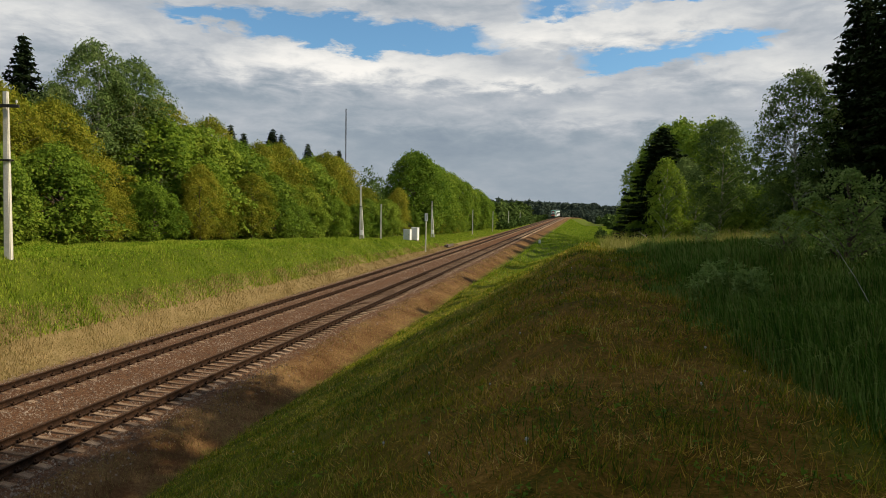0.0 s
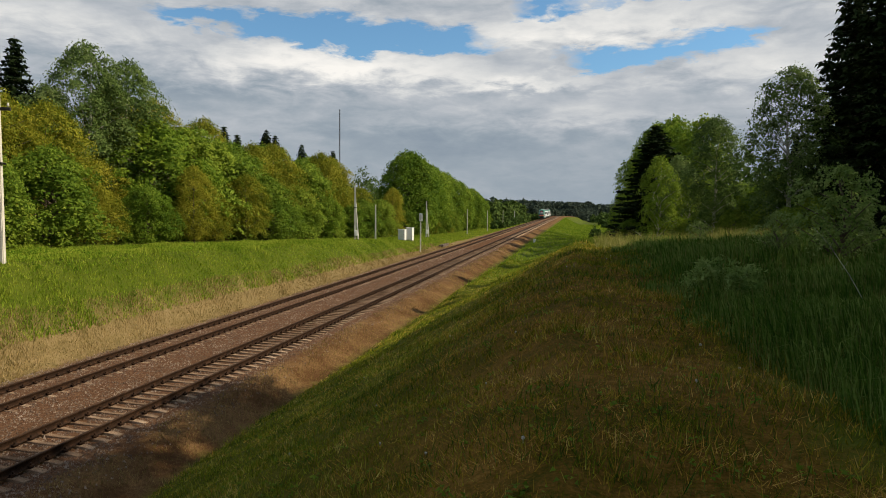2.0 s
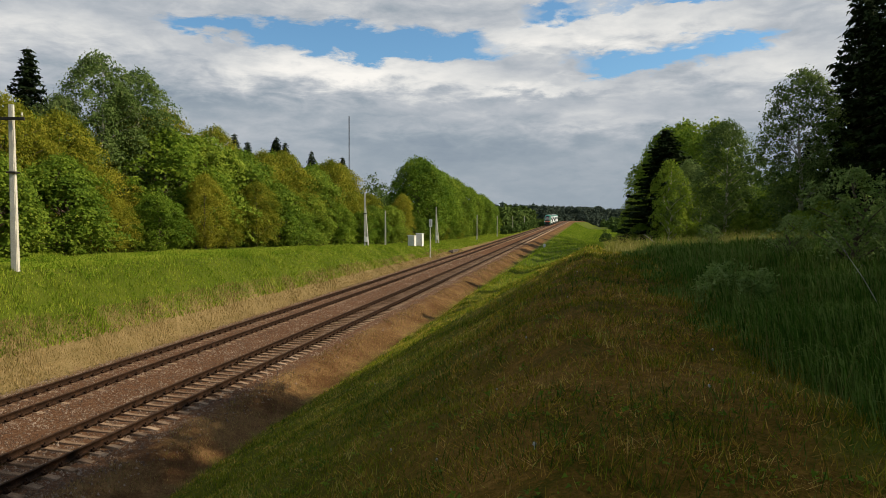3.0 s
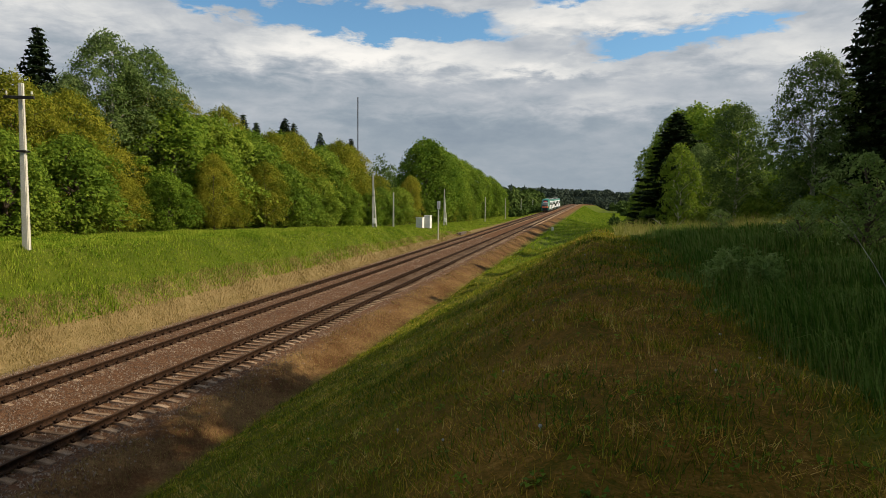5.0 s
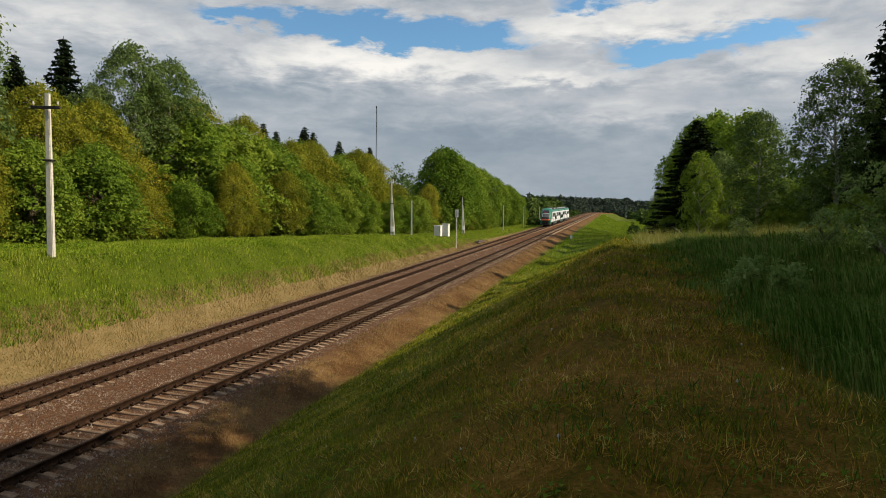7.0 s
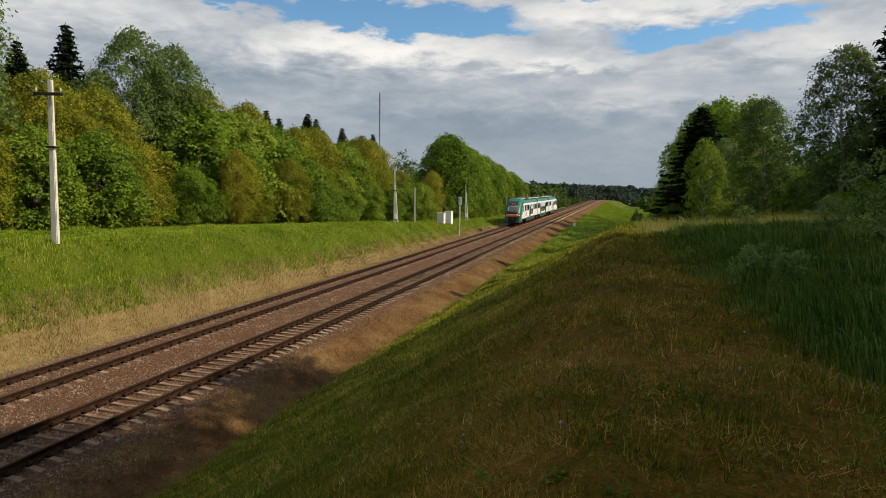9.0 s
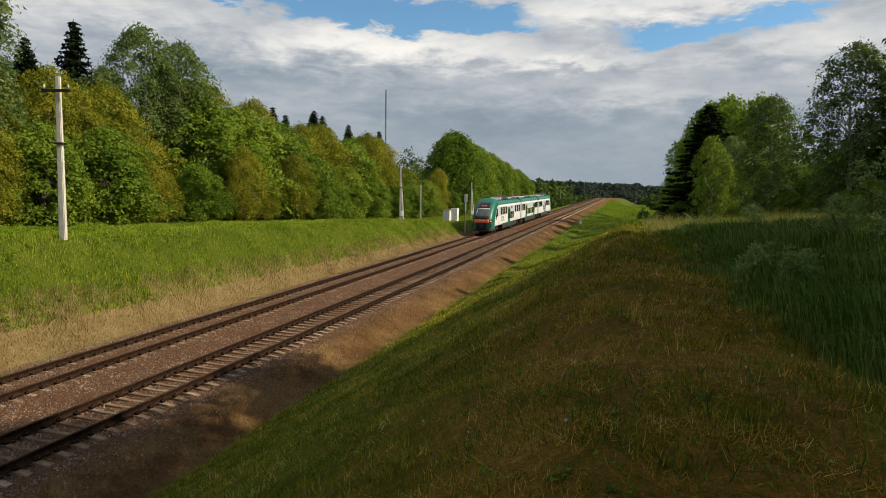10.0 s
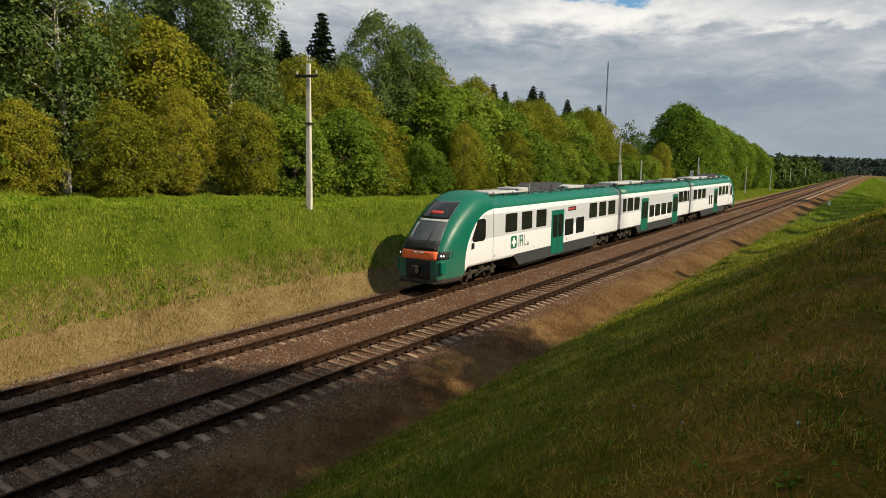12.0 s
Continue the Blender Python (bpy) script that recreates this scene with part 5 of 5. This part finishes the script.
def make_train():
    tr = thing("train", "green and white three-car diesel railcar with orange front panel", "train")
    for n, (y0, y1) in enumerate(CAR_ENDS):
        body = part("car_body", car_shell(y0, y1), LIVERY, tr)
        for a, b, (z0, z1) in WINDOWS[n]:
            for s in (-1, 1):
                part("window", side_panel(a, b, z0, z1, s), GLASS, body)
        if n != 1:
            make_cab(tr, body, n == 2)
        # panel seams, small markings
        for y in ((5.1,) if n == 0 else (65.1,) if n == 2 else ()):
            bm = bmesh.new()
            for s in (-1, 1):
                box(bm, s * (WIDE - 0.004), y, 2.25, 0.02, 0.025, 2.9)
            part("seam", bm, RUBBER, body)
        bm = bmesh.new()
        for k in range(4):
            yy = y0 + 2.5 + (y1 - y0 - 5) * (k + 0.5) / 4
            for s in (-1, 1):
                box(bm, s * (side_at(yy, 1.3) + 0.004), yy, 1.3, 0.012, 0.05, 0.12)
        part("latch_marks", bm, RUBBER, body)
    for y in DOORS:
        for s in (-1, 1):
            d = part("door", side_panel(y, y + 1.85, *DOORZ, s, 0.020, 0.05), TRAIN_GREEN, tr, "green double door")
            for k in (0, 1):
                part("door_window", side_panel(y + 0.20 + 0.80 * k, y + 0.85 + 0.80 * k, 1.60, 3.0, s, 0.030, 0.08), GLASS, d)
            bm = side_panel(y + 0.905, y + 0.945, 0.60, 3.26, s, 0.027, 0.01)
            part("door_seal", bm, RUBBER, d)
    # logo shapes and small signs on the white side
    for s in (-1, 1):
        bm = side_panel(7.05, 7.75, 1.46, 2.16, s, 0.006, 0.10)
        logo = part("logo", bm, TRAIN_GREEN, tr, "green square mark with a white cross")
        part("logo_cross", side_panel(7.15, 7.65, 1.72, 1.90, s, 0.012, 0.02), MARK_WHITE, logo)
        part("logo_cross", side_panel(7.31, 7.49, 1.56, 2.06, s, 0.015, 0.02), MARK_WHITE, logo)
        for k, (a, b, c, d) in enumerate(((7.98, 8.06, 1.50, 2.14), (8.14, 8.22, 1.50, 2.14), (8.22, 8.46, 1.80, 1.88), (8.22, 8.44, 2.06, 2.14), (8.40, 8.48, 1.50, 2.14), (8.62, 8.70, 1.50, 2.14), (8.70, 8.98, 1.50, 1.58), (9.06, 9.24, 1.46, 1.66))):
            part("logo_bar", side_panel(a, b, c, d, s, 0.006, 0.015), BELLOWS if k > 4 else TRAIN_GREEN, logo)
        part("side_sign", side_panel(14.75, 16.0, 3.12, 3.38, s, 0.010, 0.03), RUBBER, tr, "dark side display")
        part("side_sign_text", side_panel(14.85, 15.8, 3.20, 3.30, s, 0.016, 0.02), LED, tr)
    # gangways
    for y0, y1 in ((24.1, 24.8), (45.4, 46.1)):
        bm = bmesh.new()
        k = 7
        for i in range(k):
            ya, yb = y0 + (y1 - y0) * i / k, y0 + (y1 - y0) * (i + 1) / k
            out = [(x * (0.93 if i % 2 else 0.955), z * (0.975 if i % 2 else 0.99)) for x, z in section(30.0)[1:-1]]
            b2 = prism(out, ya, yb)
            me = mesh_of("tmp", b2)
            bm.from_mesh(me)
            bpy.data.meshes.remove(me)
        part("gangway", bm, BELLOWS, tr, "grey folded bellows")
    for y in BOGIES:
        make_bogie(tr, y)
    for y0, y1 in ((8.1, 19.3), (29.2, 41.0), (51.0, 62.1)):
        for s in (-1, 1):
            bm = bmesh.new()
            o = [(y0 - 0.75, 1.10), (y1 + 0.75, 1.10), (y1, 0.45), (y0, 0.45)]
            a = [bm.verts.new((s * (side_at(30, z) + 0.008), y, z)) for y, z in o]
            b = [bm.verts.new((s * (side_at(30, z) - 0.05), y, z)) for y, z in o]
            bm.faces.new(a)
            bm.faces.new(b[::-1])
            for k in range(4):
                bm.faces.new((a[k], a[(k + 1) % 4], b[(k + 1) % 4], b[k]))
            bmesh.ops.recalc_face_normals(bm, faces=bm.faces)
            part("skirt", bm, SKIRT, tr, "dark grey side skirt")
    # underframe boxes
    for y0, y1 in ((8.0, 12.0), (14.3, 18.3), (29.6, 33.5), (35.0, 39.5), (52.0, 56.4), (58.8, 61.8)):
        bm = bmesh.new()
        box(bm, 0, (y0 + y1) / 2, 0.46, 2.5, y1 - y0, 0.44, 0.05)
        part("underframe_box", bm, BOGIE, tr)
    # roof gear
    rng = random.Random(9)
    units = [(5.7, 8.9, 0.24, 0), (9.2, 10.4, 0.40, 2), (16.2, 19.0, 0.30, 0), (19.4, 20.6, 0.18, 1), (21.2, 23.5, 0.16, 1),
             (25.4, 28.6, 0.30, 0), (29.2, 32.4, 0.32, 0), (33.2, 35.6, 0.14, 1), (36.2, 40.2, 0.16, 1), (41.5, 44.8, 0.26, 0),
             (46.6, 48.0, 0.22, 1), (48.6, 52.0, 0.34, 0), (53.0, 55.8, 0.36, 0), (60.5, 63.5, 0.26, 0)]
    for a, b, h, kind in units:
        bm = bmesh.new()
        h *= 0.75
        box(bm, 0, (a + b) / 2, TOP + h / 2 - 0.02, 1.5, b - a, h, 0.06)
        part("roof_unit", bm, (ROOF_GREY, ROOF_DARK, ROOF_GREY)[kind], tr)
    for y in (11.0, 12.5, 14.0, 56.4, 57.9, 59.2):
        bm = bmesh.new()
        box(bm, 0, y + 0.6, TOP + 0.20, 1.5, 1.35, 0.05, 0.01, Matrix.Rotation(radians(22), 4, "X"))
        for s in (-1, 1):
            rod(bm, (s * 0.72, y + 0.1, TOP - 0.04), (s * 0.72, y + 0.15, TOP + 0.10), 0.025, n=6)
            rod(bm, (s * 0.72, y + 1.15, TOP - 0.04), (s * 0.72, y + 1.1, TOP + 0.42), 0.025, n=6)
        part("cooler_panel", bm, ROOF_DARK, tr, "tilted dark cooler panel on the roof")
    for k in range(58):
        y = 5.8 + 58.5 * (k + rng.random() * 0.7) / 58
        if min(abs(y - 24.4), abs(y - 45.7)) < 0.5:
            continue
        bm = bmesh.new()
        x, h = rng.choice((-0.86, 0.86, 0.84, -0.4, 0.3)), rng.uniform(0.10, 0.26)
        if k % 3 == 0:
            rod(bm, (x, y, TOP - 0.03), (x, y, TOP + h), 0.07, 0.05, 8)
        elif k % 3 == 1:
            box(bm, x, y, TOP + h / 2 - 0.02, 0.24, rng.uniform(0.2, 0.7), h, 0.02)
        else:
            rod(bm, (x, y, TOP + 0.06), (x, y + rng.uniform(0.5, 1.3), TOP + 0.06), 0.06, n=8)
            box(bm, x, y + 0.1, TOP + 0.01, 0.10, 0.10, 0.10)
        part("roof_fitting", bm, (ROOF_GREY, ROOF_DARK)[k % 2], tr)
    for a, b in ((5.5, 23.9), (25.0, 45.2), (46.3, 64.7)):
        bm = bmesh.new()
        for s in (-1, 1):
            rod(bm, (s * 0.98, a, TOP + 0.04), (s * 0.98, b, TOP + 0.04), 0.03, n=6)
            k = a
            while k < b:
                box(bm, s * 0.98, k, TOP - 0.02, 0.06, 0.08, 0.14)
                k += 1.5
        part("roof_rail", bm, ROOF_DARK, tr)
    for y in (10.9, 33.0, 59.9):
        bm = bmesh.new()
        rod(bm, (0.5, y, TOP - 0.05), (0.5, y + 0.18, TOP + 0.75), 0.02, 0.008, 6)
        part("antenna", bm, ROOF_GREY, tr)
    return tr


train = make_train()


# ---- what moves ----
def motions():
    walk(cam, [(t, pose(*EYE, 90 + p, r, yaw + TURN)) for t, yaw, p, r in AIM], ((0.0, 0.0, 6850, 10), (12.0, 0.0, 6850, 10)))
    walk(train, [(t, Matrix.Translation((FAR_X, 25.0 + 30.0 * (12.0 - t), float(grade(25.0 + 30.0 * (12.0 - t))))) @ pose(0, 0, 0, math.degrees(math.atan(GRADE)), 0, 0)) for t in range(13)])


motions()
